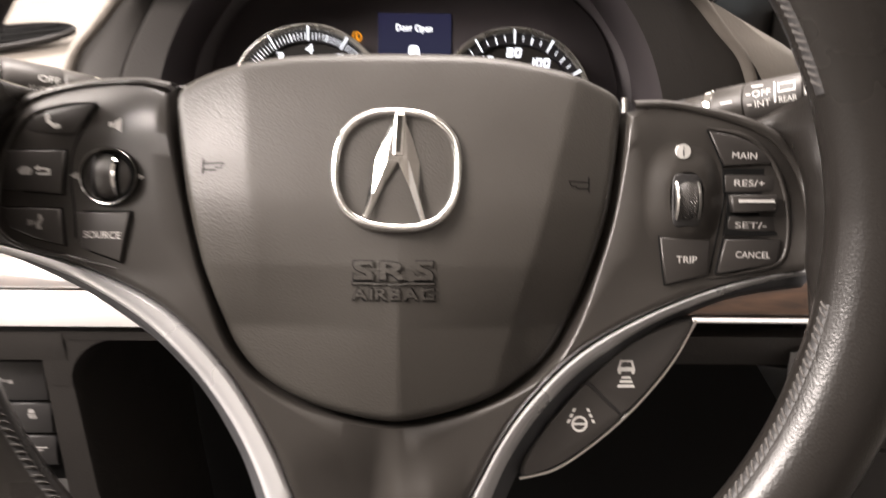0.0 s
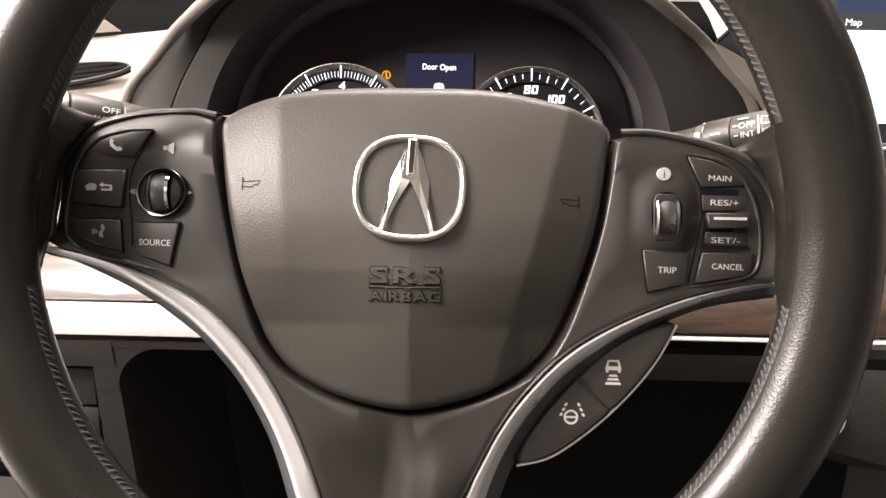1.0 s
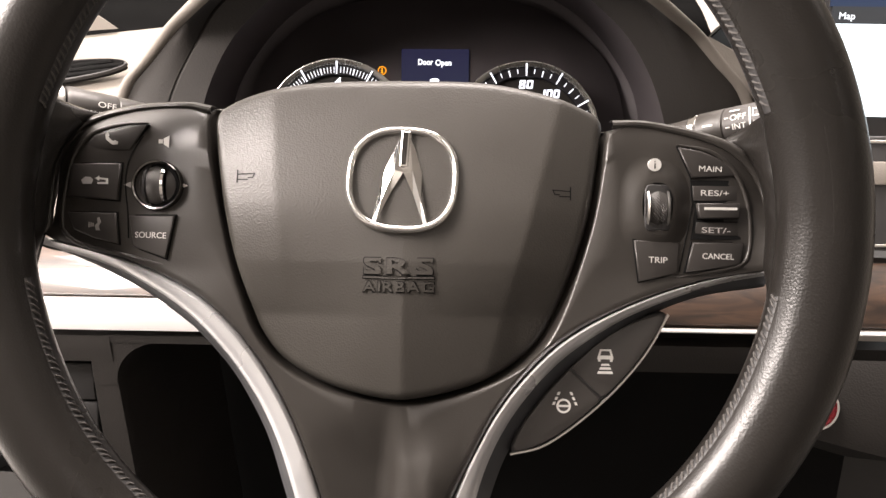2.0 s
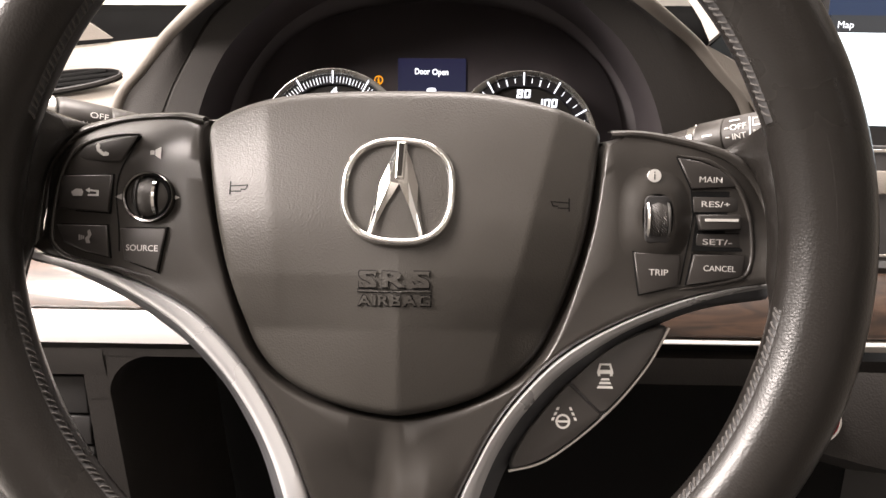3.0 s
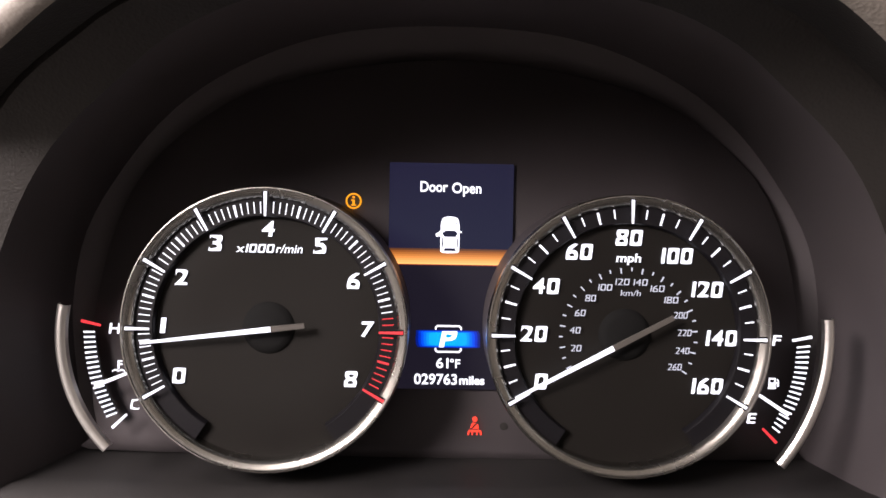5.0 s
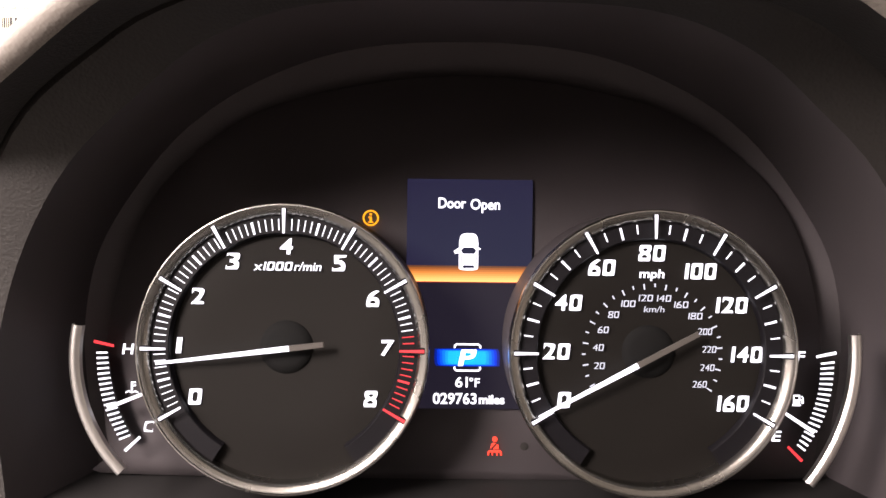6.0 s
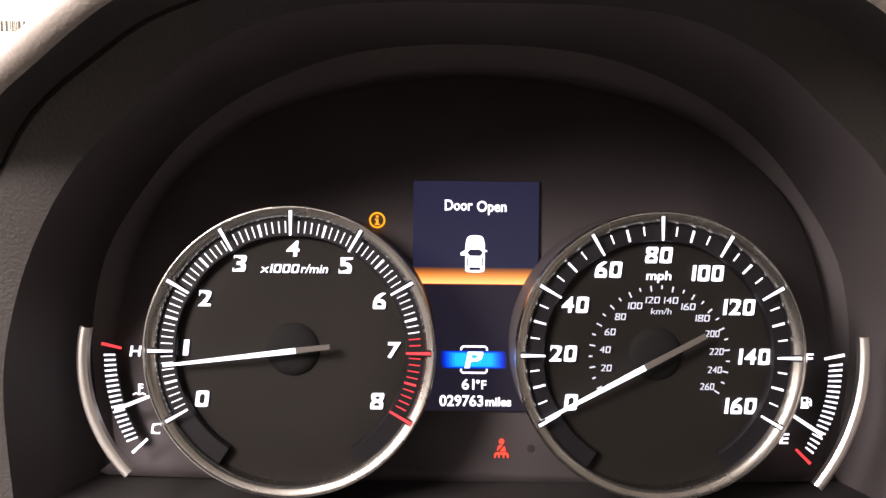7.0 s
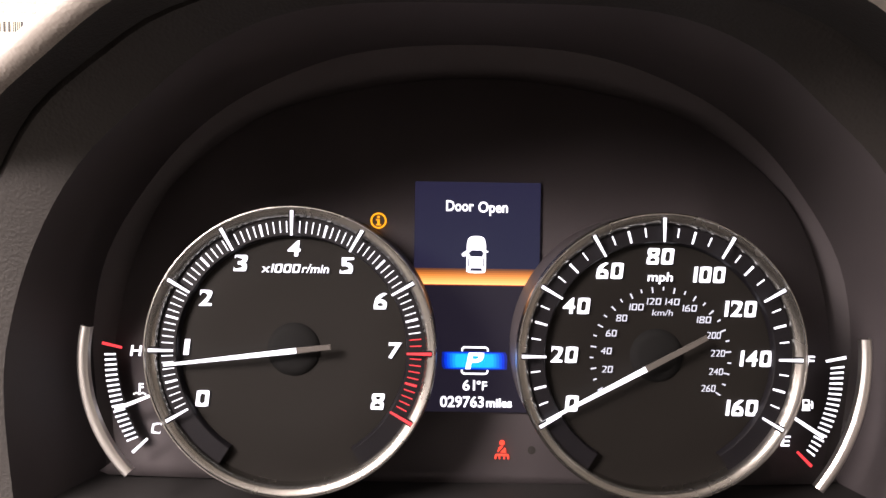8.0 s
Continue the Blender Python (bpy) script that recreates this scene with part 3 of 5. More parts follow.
    hs = [(-2.6, 1.5), (-1.7, 2.4), (-0.9, 1.3), (-1.4, 0.5), (0.5, -1.2), (1.3, -0.8), (2.6, -1.4), (2.3, -2.4), (0.4, -2.6), (-2.2, -0.6)]
    shape(hs, at_mm(-116.1, 31.6, z), PRINT, bt, "phone_mark")
    bt, z = button("button", [(-131.4, 21.3), (-111.7, 21.5), (-112.9, 7), (-132.3, 8.2)], 1.9)
    shape([(-4.6, -1.2), (-5.3, 0.3), (-3.6, 1.6), (-1.6, 1.5), (-0.6, 0.4), (-1.2, -1.2)], at_mm(-121.8, 14.4, z), FAINT, bt, "hang_up_mark")
    shape([(0.3, 1.0), (1.8, 2.0), (1.8, 1.4), (5.4, 1.0), (5.4, -1.2), (1.2, -1.2), (1.2, -0.5), (4.6, -0.5), (4.6, 0.4), (1.8, 0.7), (1.8, 0.1)], at_mm(-121.8, 14.4, z), PRINT, bt, "back_mark")
    bt, z = button("button", [(-133.1, 2.1), (-113.6, 1.9), (-112.3, -10.4), (-122.3, -8.2), (-130.2, -4.9)])
    shape([(0.2, -2.6), (1.8, -2.6), (1.2, -1), (2.2, 0.8), (1.4, 2.6), (0.6, 2.2), (0.9, 0.4), (-0.2, -0.6)], at_mm(-121.3, -2.5, z), FAINT, bt, "voice_mark")
    for k in range(3):
        shape(rect(-2.6 + k * 0.8, -1.2 + 0.2 * k, -2.2 + k * 0.8, 1.0 - 0.2 * k), at_mm(-121.5, -2.8, z), FAINT, bt, "voice_wave")
    bt, z = button("button", [(-108.6, 0.9), (-90.5, 1.1), (-93.6, -15.8), (-106.5, -11.4)], 1.6)
    letters("SOURCE", 2.35, at_mm(-99.6, -6.7, z + 0.05, 0, 0, -1), PRINT, bt, width=12.4)
    z = body_height(-96.3, 13.3)
    part("roller_bezel", lathe([(10.2, z - 2), (10.0, z + 1.9), (9.6, z + 2.4), (9.0, z + 2.2), (8.6, z - 3)], 48, (-97.6, 13.2)), DARKCHROME, body, "dark chrome roller bezel")
    part("roller_well", plate(circle(-97.6, 13.2, 8.7, 32), z - 4, z + 0.2), GAP, body)

    def roller(u, v, wide, rad, z0, parent):
        pr = []
        for k in range(-7, 8):
            x = wide * k / 7
            pr.append((x, rad - 0.18 * abs(x) ** 1.4))
        rows = []
        for i in range(80):
            a = 2 * math.pi * i / 80
            rows.append([mm((u + x, v + r * math.cos(a) * (1 + (0.016 if (i + k) % 2 else -0.016)), z0 + r * math.sin(a) * (1 + (0.016 if (i + k) % 2 else -0.016)))) for k, (x, r) in enumerate(pr)])
        return part("roller", loft(rows, wrap=True), KNURL, parent, "knurled black roller", smooth=False)
    r1 = roller(-98.2, 13.2, 2.9, 8.2, z - 3.0, body)
    for s in (-1, 1):
        rows = []
        for i in range(36):
            a = 2 * math.pi * i / 36
            rows.append([mm((-98.2 + s * x, 13.2 + r * math.cos(a), z - 3.0 + r * math.sin(a))) for x, r in ((2.8, 7.7), (3.0, 8.3), (4.0, 8.0), (4.3, 7.2))])
        part("roller_flange", loft(rows, wrap=True), CHROME if s > 0 else DARK, r1)
        rows = []
        for i in range(36):
            a = 2 * math.pi * i / 36
            rows.append([mm((-97.8 + s * x, 13.2 + r * math.cos(a), z - 2.4 + 0.6 * r * math.sin(a))) for x, r in ((4.1, 7.4), (5.2, 6.8), (6.4, 5.7), (7.4, 4.4), (8.2, 2.4))])
        part("roller_cheek", loft(rows, wrap=True), BUTTON, r1)
    # soft ridges framing the buttons of each pod
    for line in ([(106.9, 31.6), (119.5, 28.7), (127.9, 21.9), (132.9, 11.8), (134.9, -0.1), (134.5, -10.0), (131.5, -14.9), (121.8, -17.6), (107.3, -20.2)],
                 [(-102.9, 38.6), (-113.6, 37.6), (-124.3, 33.6), (-130.9, 24.6), (-134.1, 10.4), (-135.1, -0.2), (-133.9, -5.8), (-127.8, -10.6), (-112.5, -14.3), (-95.3, -18.2)]):
        pts = spline([(*p, 0) for p in line], 48)
        part("pod_ridge", tube([mm((p.x, p.y, skin_height(p.x, p.y) + 0.15)) for p in pts], [0.0009 * min(1, 0.25 + i / 8, 0.25 + (47 - i) / 8) for i in range(48)], 10), SPOKE, body)
    # seams of the pods between the buttons and the rollers
    for line in ([(-104.3, 33), (-109.3, 22.5), (-110.4, 13), (-109.3, 2), (-108.9, -8)], [(107.6, 30), (111.6, 20.5), (112.9, 10), (112, 2), (110.2, -7), (108.2, -18)]):
        pts = spline([(*p, 0) for p in line], 28)
        part("pod_seam", tube([mm((p.x, p.y, skin_height(p.x, p.y) + 0.05)) for p in pts], 0.0003, 6), GAP, body)
    for s, u in ((-1, -109.4), (1, -87.4)):
        shape([(-1.2, -1.2), (1.6, 0), (-1.2, 1.2)] if s > 0 else [(1.2, -1.2), (1.2, 1.2), (-1.6, 0)], at_mm(u, 13.2, body_height(u, 13) + 0.05), PRINT if s > 0 else FAINT, body, "arrow_mark")
    shape([(-2.2, -0.7), (-2.2, 0.9), (-0.6, 0.9), (-0.6, -0.7)], at_mm(-95.5, 30.6, body_height(-95.3, 30.4) + 0.45), PRINT, body, "speaker_mark")
    shape([(-0.2, -1.1), (1.9, -2.4), (2.1, 2.4), (-0.2, 1.2)], at_mm(-95.5, 30.6, body_height(-95.3, 30.4) + 0.45), PRINT, body, "speaker_mark")
    # right pod: info roller, trip, main, res, set, cancel
    pod_frame([(145.4, -17.6), (145, 0), (141.6, 17.6), (132.9, 29.9), (118, 37), (97.3, 41.6), (82.5, 42.0)], [(141.4, -16.6), (140.9, 0.6), (137.2, 15.6), (129.4, 26.2), (116.5, 33.1), (96.3, 38.2), (82.5, 38.6)])
    z = body_height(99.2, 6.6)
    part("roller_well", plate([(p.x, p.y) for p in spline([(94.6, -1.6, 0), (99.2, -2.2, 0), (103.8, -1.6, 0), (104.4, 6.6, 0), (103.8, 14.8, 0), (99.2, 15.6, 0), (94.6, 14.8, 0), (94.0, 6.6, 0)], 40, True)], z - 3, z + 3.1, 0.5), DARK, body)
    r2 = roller(99.2, 6.6, 3.6, 8.6, z - 2.6, body)
    for s in (-1, 1):
        rows = []
        for i in range(36):
            a = 2 * math.pi * i / 36
            rows.append([mm((99.2 + s * x, 6.6 + r * math.cos(a), z - 2.6 + r * math.sin(a))) for x, r in ((3.4, 8.0), (3.6, 8.8), (4.3, 8.4), (4.5, 7.4))])
        part("roller_flange", loft(rows, wrap=True), SATIN, r2)
    z = body_height(98.2, 22.8) + 0.25
    part("info_mark", plate(circle(98, 23.4, 2.5, 28), z - 0.5, z + 1.9), PRINT, body, smooth=False)
    letters("i", 3.2, at_mm(98, 23.5, z + 1.95), GAP, body, "info_letter")
    bt, z = button("button", [(107.1, 30.2), (115.6, 28.9), (122.7, 26.1), (128.1, 21.8), (129.5, 19.2), (112.3, 18.7)])
    letters("MAIN", 2.15, at_mm(119.2, 22, z + 0.05, 0, 0, -2), PRINT, bt, width=8.6)
    part("button_well", plate([(111.8, 17.6), (130.6, 17.8), (132.4, 4), (131.4, -5.2), (112.6, -5.2), (113.8, 6)], body_height(121, 6) - 3, body_height(121, 6) + 0.2), GAP, body, smooth=False)
    bt, z = button("button", [(112.5, 15.6), (130, 15.6), (130, 9.6), (112.9, 9.6)], 0.5)
    letters("RES/+", 2.15, at_mm(121.3, 12.7, z + 0.05, 0, 0, -1), PRINT, bt, width=10.7)
    bt, z = button("button", [(114, 8.5), (130, 8.7), (130, 2.9), (114.8, 2.8)], 3.4)
    shape(rect(-6.2, -0.5, 6.2, 0.5), at_mm(122.7, 6.5, z + 0.05), PRINT, bt, "white_bar")
    bt, z = button("button", [(114.2, 1.5), (130, 1.6), (130.8, -4), (113.2, -4.2)], 0.5)
    letters("SET/-", 2.1, at_mm(121.9, -1.7, z + 0.05, 0, 0, -1), PRINT, bt, width=10.9)
    bt, z = button("button", [(113, -6.6), (132.1, -6.4), (131.7, -14.1), (129.5, -15.5), (110.5, -18)], 1.5)
    letters("CANCEL", 2.15, at_mm(122.5, -11.8, z + 0.05, 0, 0, -1), PRINT, bt, width=12.0)
    bt, z = button("button", [(90.6, -6), (108.1, -6.6), (107.5, -18.8), (92.7, -22)], 1.5)
    letters("TRIP", 2.3, at_mm(99.8, -13.5, z + 0.05, 0, 0, -1), PRINT, bt, width=7.2)
    # lower pod with two driver-aid buttons
    lens = spline([(p[0], p[1], 0) for p in [(44.8, -92.1), (56.1, -88.9), (67.3, -81.8), (79.6, -71.3), (89.6, -60.9), (98.5, -49.3), (106.2, -35.4), (96.1, -37.0), (82.6, -44.1), (69.2, -55.7), (55.8, -70.8), (47.1, -83.4)]], 72, True)
    zl = -22.0
    pod = part("lower_pod", plate([(p.x, p.y) for p in lens], zl - 14, zl, 1.0), DARK, wheel, "dark button pod with a thin silver edge")
    edge = spline([(44.2, -92.8, zl - 0.4), (56.4, -89.6, zl - 0.4), (67.8, -82.3, zl - 0.4), (80.2, -71.8, zl - 0.4), (90.2, -61.3, zl - 0.4), (99.1, -49.6, zl - 0.4), (106.8, -35.4, zl - 0.4)], 40)
    part("pod_edge", tube([mm(p) for p in edge], 0.0006, 6), SATIN, pod, "thin silver edge")
    p0, p1 = Vector((68.6, -58.4)), Vector((79.8, -69.0))
    across = Vector((p1.y - p0.y, -(p1.x - p0.x))).normalized()
    for sgn in (-1, 1):
        pts = []
        for p in lens:
            q = Vector((75, -64)) + (Vector((p.x, p.y)) - Vector((75, -64))) * 0.965
            dist = (q - p0).dot(across) * sgn
            pts.append(q if dist > 0.5 else q + across * sgn * (0.5 - dist))
        keep = [pts[i] for i in range(len(pts)) if (pts[i] - pts[i - 1]).length > 0.15]
        keep = [q for q in keep if -0.2 < (q - p0).dot((p1 - p0).normalized()) < (p1 - p0).length + 0.2 or (q - p0).dot(across) * sgn > 0.8]
        part("button", plate([(q.x, q.y) for q in keep], zl - 2, zl + 0.7, 0.4), BUTTON, pod, angle=30)
    m = at_mm(81.7, -54.1, zl + 0.75)
    for pts in ([(-2.9, 1.9), (-2.2, 4.4), (2.2, 4.4), (2.9, 1.9), (2.1, 1.9), (1.6, 3.7), (-1.6, 3.7), (-2.1, 1.9)], [(-3.0, 1.9), (3.0, 1.9), (3.2, 0.4), (-3.2, 0.4)], rect(-2.9, -0.5, -1.9, 0.4), rect(1.9, -0.5, 2.9, 0.4), [(-1.4, -1.4), (1.4, -1.4), (1.8, -2.2), (-1.8, -2.2)], [(-2.0, -2.8), (2.0, -2.8), (2.4, -3.7), (-2.4, -3.7)], [(-2.7, -4.4), (2.7, -4.4), (3.2, -5.4), (-3.2, -5.4)]):
        shape(pts, m, PRINT, pod, "car_ahead_mark")
    m = at_mm(65.3, -72.1, zl + 0.75)
    bm = lathe([(2.1, 0), (2.1, 0.2), (2.9, 0.2), (2.9, 0)], 24)
    bm.transform(m @ at_mm(0, -0.6, 0))
    part("lane_wheel_mark", bm, PRINT, pod)
    shape(rect(-2.2, -1.0, 2.2, -0.2), m, PRINT, pod, "lane_wheel_bar")
    for s in (-1, 1):
        for k in range(3):
            x, y = s * (4.6 - 0.9 * k), -0.2 + 2.0 * k
            shape([(x, y), (x + 1.0, y), (x + 1.0 - s * 0.5, y + 1.2), (x - s * 0.5, y + 1.2)], m, PRINT, pod, "lane_dash_mark")
    # the pods sweep back towards the rim
    for ob in [body] + swept + [o for o in body.children if not o.name.startswith("button")]:
        for v in ob.data.vertices:
            v.co = swept_back(v.co)
    for ob in [o for o in body.children if o.name.startswith("button")]:
        c = sum((v.co for v in ob.data.vertices), Vector()) / len(ob.data.vertices)
        moved = swept_back(c)
        tilt = Matrix([(swept_back(c + d * 0.001) - moved) * 1000 for d in (Vector((1, 0, 0)), Vector((0, 1, 0)), Vector((0, 0, 1)))]).transposed()
        for o in (ob, *ob.children):
            for v in o.data.vertices:
                v.co = moved + tilt @ (v.co - c)
    for ob in [r1, r2]:
        for o in ob.children:
            for v in o.data.vertices:
                v.co = swept_back(v.co)
    return wheel


build_wheel()


# ---------------------------------------------------------------- stalks and column
def knob_radius(a):
    return 1 / math.hypot(math.sin(radians(a)) / 11.05, math.cos(radians(a)) / (11.05 * 0.86)) + 0.12


def build_stalk(name, base, tip, label, words, lean):
    b, t = Vector(base), Vector(tip)
    ax = (t - b).normalized()
    q = ax.to_track_quat("X", "Z").to_matrix().to_4x4()
    ob = base_empty(name, Matrix.Translation(b) @ q @ pose(0, 0, 0, lean), label, "stalk")
    L = (t - b).length * 1000

    def turned(profile):
        rows = [[mm((x, r * math.cos(a), r * 0.86 * math.sin(a))) for a in [2 * math.pi * i / 28 for i in range(28)]] for x, r in profile]
        return loft(rows, close=True, cap=True)
    part("stem", turned(((31, 6.4), (33, 7.4), (40, 8.0), (43, 8.4))), SPOKE, ob)
    part("stem_bend", tube(spline([mm(p) for p in ((33, 0, 0), (26, 0, -1.5), (14, 0, -12), (-6, 0, -44))], 16), 0.0066, 16), DARK, ob)
    part("silver_ring", turned(((43, 8.6), (43.6, 9.6), (46.2, 9.8), (47, 9.0))), CHROME, ob, "bright silver ring")
    part("barrel", turned(((47, 9.2), (48, 10), (61, 10.6), (61.6, 10.0))), SPOKE, ob)
    knob = part("end_knob", turned(((61.6, 10.0), (62.4, 10.6), (84, 11.2), (86, 10.4), (87, 8))), BUTTON, ob, "turning knob with white marks")
    part("end_cap", turned(((87, 9.6), (88, 10.8), (93, 10.6), (96, 9.6), (97.5, 6))), SATIN, ob, "silver end cap")
    for x, a, w, h in ((54.5, 72, 5.0, 0.9),) if words else ():
        shape(rect(-w / 2, -h / 2, w / 2, h / 2), Matrix.Translation(mm((x, 0, 0))) @ pose(0, 0, 0, a) @ at_mm(0, 0, knob_radius(a) - 0.75), PRINT, ob, "white_dash")
    for text, x, a, h, w in words:
        m = Matrix.Translation(mm((x, 0, 0))) @ pose(0, 0, 0, a) @ at_mm(0, 0, knob_radius(a))
        if text:
            letters(text, h, m, PRINT, knob, width=w)
        else:
            shape(rect(-w / 2, -h / 2, w / 2, h / 2), m, PRINT, knob, "white_line")
    return ob, knob, L


# ---------------------------------------------------------------- instrument cluster
def polar(c, r, deg):
    return (c[0] + r * math.cos(radians(deg)), c[1] + r * math.sin(radians(deg)))


def tick(c, r0, r1, deg, w0, w1, z, slant=0.0):
    b = polar(c, r1, deg)
    a = polar(b, r0 - r1, deg + slant)
    deg += slant
    n = (-math.sin(radians(deg)), math.cos(radians(deg)))
    return plate([(a[0] - n[0] * w0 / 2, a[1] - n[1] * w0 / 2), (b[0] - n[0] * w1 / 2, b[1] - n[1] * w1 / 2), (b[0] + n[0] * w1 / 2, b[1] + n[1] * w1 / 2), (a[0] + n[0] * w0 / 2, a[1] + n[1] * w0 / 2)], z, z + 0.3)


def build_dial(parent, name, c, R, words, spots, per, reds, needle, label):
    """A round dial: dished face, dark track with marks, bright ring with notches, figures and a needle."""
    zf, zt = -8.0, -4.4
    dial = part(name, lathe([(0.001, zf - 1.6), (16, zf - 1.5), (26, zf - 0.8), (36, zf - 0.1), (44.0, zf), (R - 1.5, zf)], 96, c), FACE, parent, label)
    part("dial_wall", lathe([(R - 0.4, -2), (R - 0.3, -12), (R - 0.2, -40)], 96, c), BLACK, dial)
    part("dial_track", lathe([(43.6, zf), (43.9, zt - 0.5), (44.3, zt), (R - 3.6, zt)], 120, c, 238, -58), TRACK, dial, "dark track under the marks")
    ring = lathe([(R, -6.0), (R, -0.9), (R - 0.35, -0.2), (R - 0.8, -0.15), (R - 1.1, -0.7), (R - 1.5, -0.8), (R - 2.8, -1.3), (R - 4.0, -2.6), (R - 4.4, -3.6), (R - 4.5, -8.5)], 160, c)
    part("dial_ring", ring, RING, dial, "bright silver dial ring", angle=28)
    for i in range(9):
        a = 210 - 30 * i
        part("notch", tick(c, R - 5.4, R - 1.0, a, 2.5, 2.5, -1.2), TRACK, dial, smooth=False)
        part("major_mark", tick(c, 44.0, R - 2.0, a, 0.75, 1.2, -0.8), RED if i in reds else WHITE, dial, smooth=False)
    for i in range(8 * per):
        if i % per == 0:
            continue
        a = 210 - 30 * i / per
        half = i % (per // 2) == 0
        red = bool(reds) and i > reds[0] * per - 3
        w = 0.85 if half else 0.36 if per > 4 else 0.5
        part("minor_mark", tick(c, 44.9 if half else 45.2 if per > 4 else 46.1, 49.6, a, w * 0.85, w, zt), RED if red else WHITE, dial, smooth=False)
    for w, p in zip(words, spots):
        letters(w, 5.7, at_mm(p[0], p[1], zf + 0.8), WHITE, dial, "figure", 0.05, 0.1, bold=0.2, width={1: 4.9 if w != "1" else 2.0, 2: 10.2, 3: 12.0}[len(w)], square=0.8)
    # hub shadow ring and needle
    deg, tip, tail, lit, drop = needle
    part("hub", lathe([(0.001, zf + 0.6), (7.0, zf + 0.4), (9.6, zf - 0.4), (10.4, zf - 1.6)], 48, c), GAP, dial, "black needle hub")
    n = radians(deg)
    d, s = Vector((math.cos(n), math.sin(n))), Vector((-math.sin(n), math.cos(n)))
    o = Vector(c) + Vector((0, drop))

    def bar(x0, x1, w0, w1, z, h):
        return plate([tuple(o + d * x0 + s * w0), tuple(o + d * x1 + s * w1), tuple(o + d * x1 - s * w1), tuple(o + d * x0 - s * w0)], z, z + h, 0.2)
    nd = part("needle", bar(lit, tip, 1.05, 0.5, -3.6, 0.7), WHITE, dial, "lit white needle", smooth=False)
    part("needle_tail", bar(-tail, lit, 1.0, 1.15, -3.7, 0.9), TAIL, nd, "dark needle tail", smooth=False)
    return dial


def build_cluster():
    cl = base_empty("instrument_cluster", pose(-0.0205, 0.5605, 0.9205, 74), "lit instrument cluster with two round dials and a centre screen", "instrument cluster")
    back = [(-175, -62), (-160, -70), (150, -70), (172, -62), (176, -20), (165, 30), (140, 62), (90, 88), (0, 100), (-90, 88), (-140, 62), (-165, 30), (-178, -20)]
    part("back_plate", plate([(p.x * 0.86, p.y) for p in spline([(*p, 0) for p in back], 80, True)], -44, -38), BLACK, cl, "smoked black back plate")
    c = (-71.6, -11.6)
    tach = build_dial(cl, "tachometer", c, 55.4, list("012345678"), [(-106.1, -30.7), (-112.4, -11.0), (-105.3, 8.0), (-92.1, 21.6), (-71.6, 27.5), (-51.3, 21.3), (-38.1, 7.7), (-32.5, -11.2), (-38.7, -31.0)], 10, (7, 8), (187.0, 48.8, 15.2, -2.0, 0.0), "rev counter dial with red zone")
    letters("x1000", 3.2, at_mm(-76.6, 19.8, -7.2), WHITE, tach, shear=0.2, width=14.6, square=0.7, bold=0.05)
    letters("r/min", 3.2, at_mm(-63.2, 19.8, -7.2), WHITE, tach, shear=0.2, width=10.2, bold=0.05)
    c = (69.1, -12.0)
    speed = build_dial(cl, "speedometer", c, 55.1, ["0", "20", "40", "60", "80", "100", "120", "140", "160"], [(36.1, -30.7), (32.9, -11.9), (37.3, 7.0), (50.0, 20.7), (69.4, 26.5), (88.4, 19.7), (100.7, 6.7), (106.9, -12.4), (101.8, -31.5)], 4, (), (208.2, 51.0, 20.0, 6.2, -1.6), "speedometer dial")
    letters("mph", 3.3, at_mm(69.5, 18.6, -7.2), WHITE, speed, shear=0.1, width=9.6, bold=0.08)
    letters("km/h", 2.3, at_mm(71.0, 4.7, -8.6), DIMWHITE, speed, shear=0.14, width=7.9)
    ci = (70.4, -12.7)
    for k in range(27):
        a = 208.4 - 18.45 * k / 2
        part("inner_mark", tick(ci, 25.2 if k % 2 == 0 else 26.0, 27.4, a, 0.45, 0.55, -8.6), DIMWHITE, speed, smooth=False)
        if k % 2 == 0 and k:
            p = polar((70.9, -12.4), 21.7, 212.4 - 18.9 * k / 2)
            letters(str(k * 10), 2.5, at_mm(p[0], p[1], -8.2), DIMWHITE, speed, "small_figure", shear=0.12, width=4.1 if k < 10 else 5.4, square=0.8)
    # side gauges: silver arcs, scales, needles
    zb = -30.0
    gauges = (("temperature_gauge", (-87.4, -14.6), 64.1, 169.0, 224.5, "temperature gauge with curved silver bar",
               [(-153.3, -17.5), (-152.4, -28.1), (-149.4, -41.0), (-143.7, -53.2)], [(-148.8, -17.4), (-147.6, -27.4), (-144.6, -40.0), (-139.3, -51.4)],
               ((-154.3, -12.8), (-146.2, -14.6)), ((-141.3, -57.9), (-135.2, -52.1)), ((-147.5, -39.6), (-132.0, -33.3))),
              ("fuel_gauge", (67.05, -11.4), 81.2, 5.7, -38.6, "fuel gauge with curved silver bar",
               [(152.4, -18.4), (151.2, -31.0), (147.6, -43.5), (140.8, -55.4)], [(146.9, -19.1), (146.0, -30.7), (142.8, -42.0), (137.6, -53.0)],
               ((139.6, -59.8), (133.6, -53.9)), ((153.1, -14.5), (144.9, -16.2)), ((143.0, -47.1), (130.5, -39.0))))
    for name, cc, R, hi, lo, label, outer, inner, red, white, hand in gauges:
        bar = part(name, lathe([(R - 4.0, -3), (R - 4.0, -0.2), (R - 3.2, 0.7), (R - 2.0, 1.1), (R - 0.8, 0.7), (R, -0.3), (R, -3)], 40, cc, hi, lo), SATIN, cl, label)
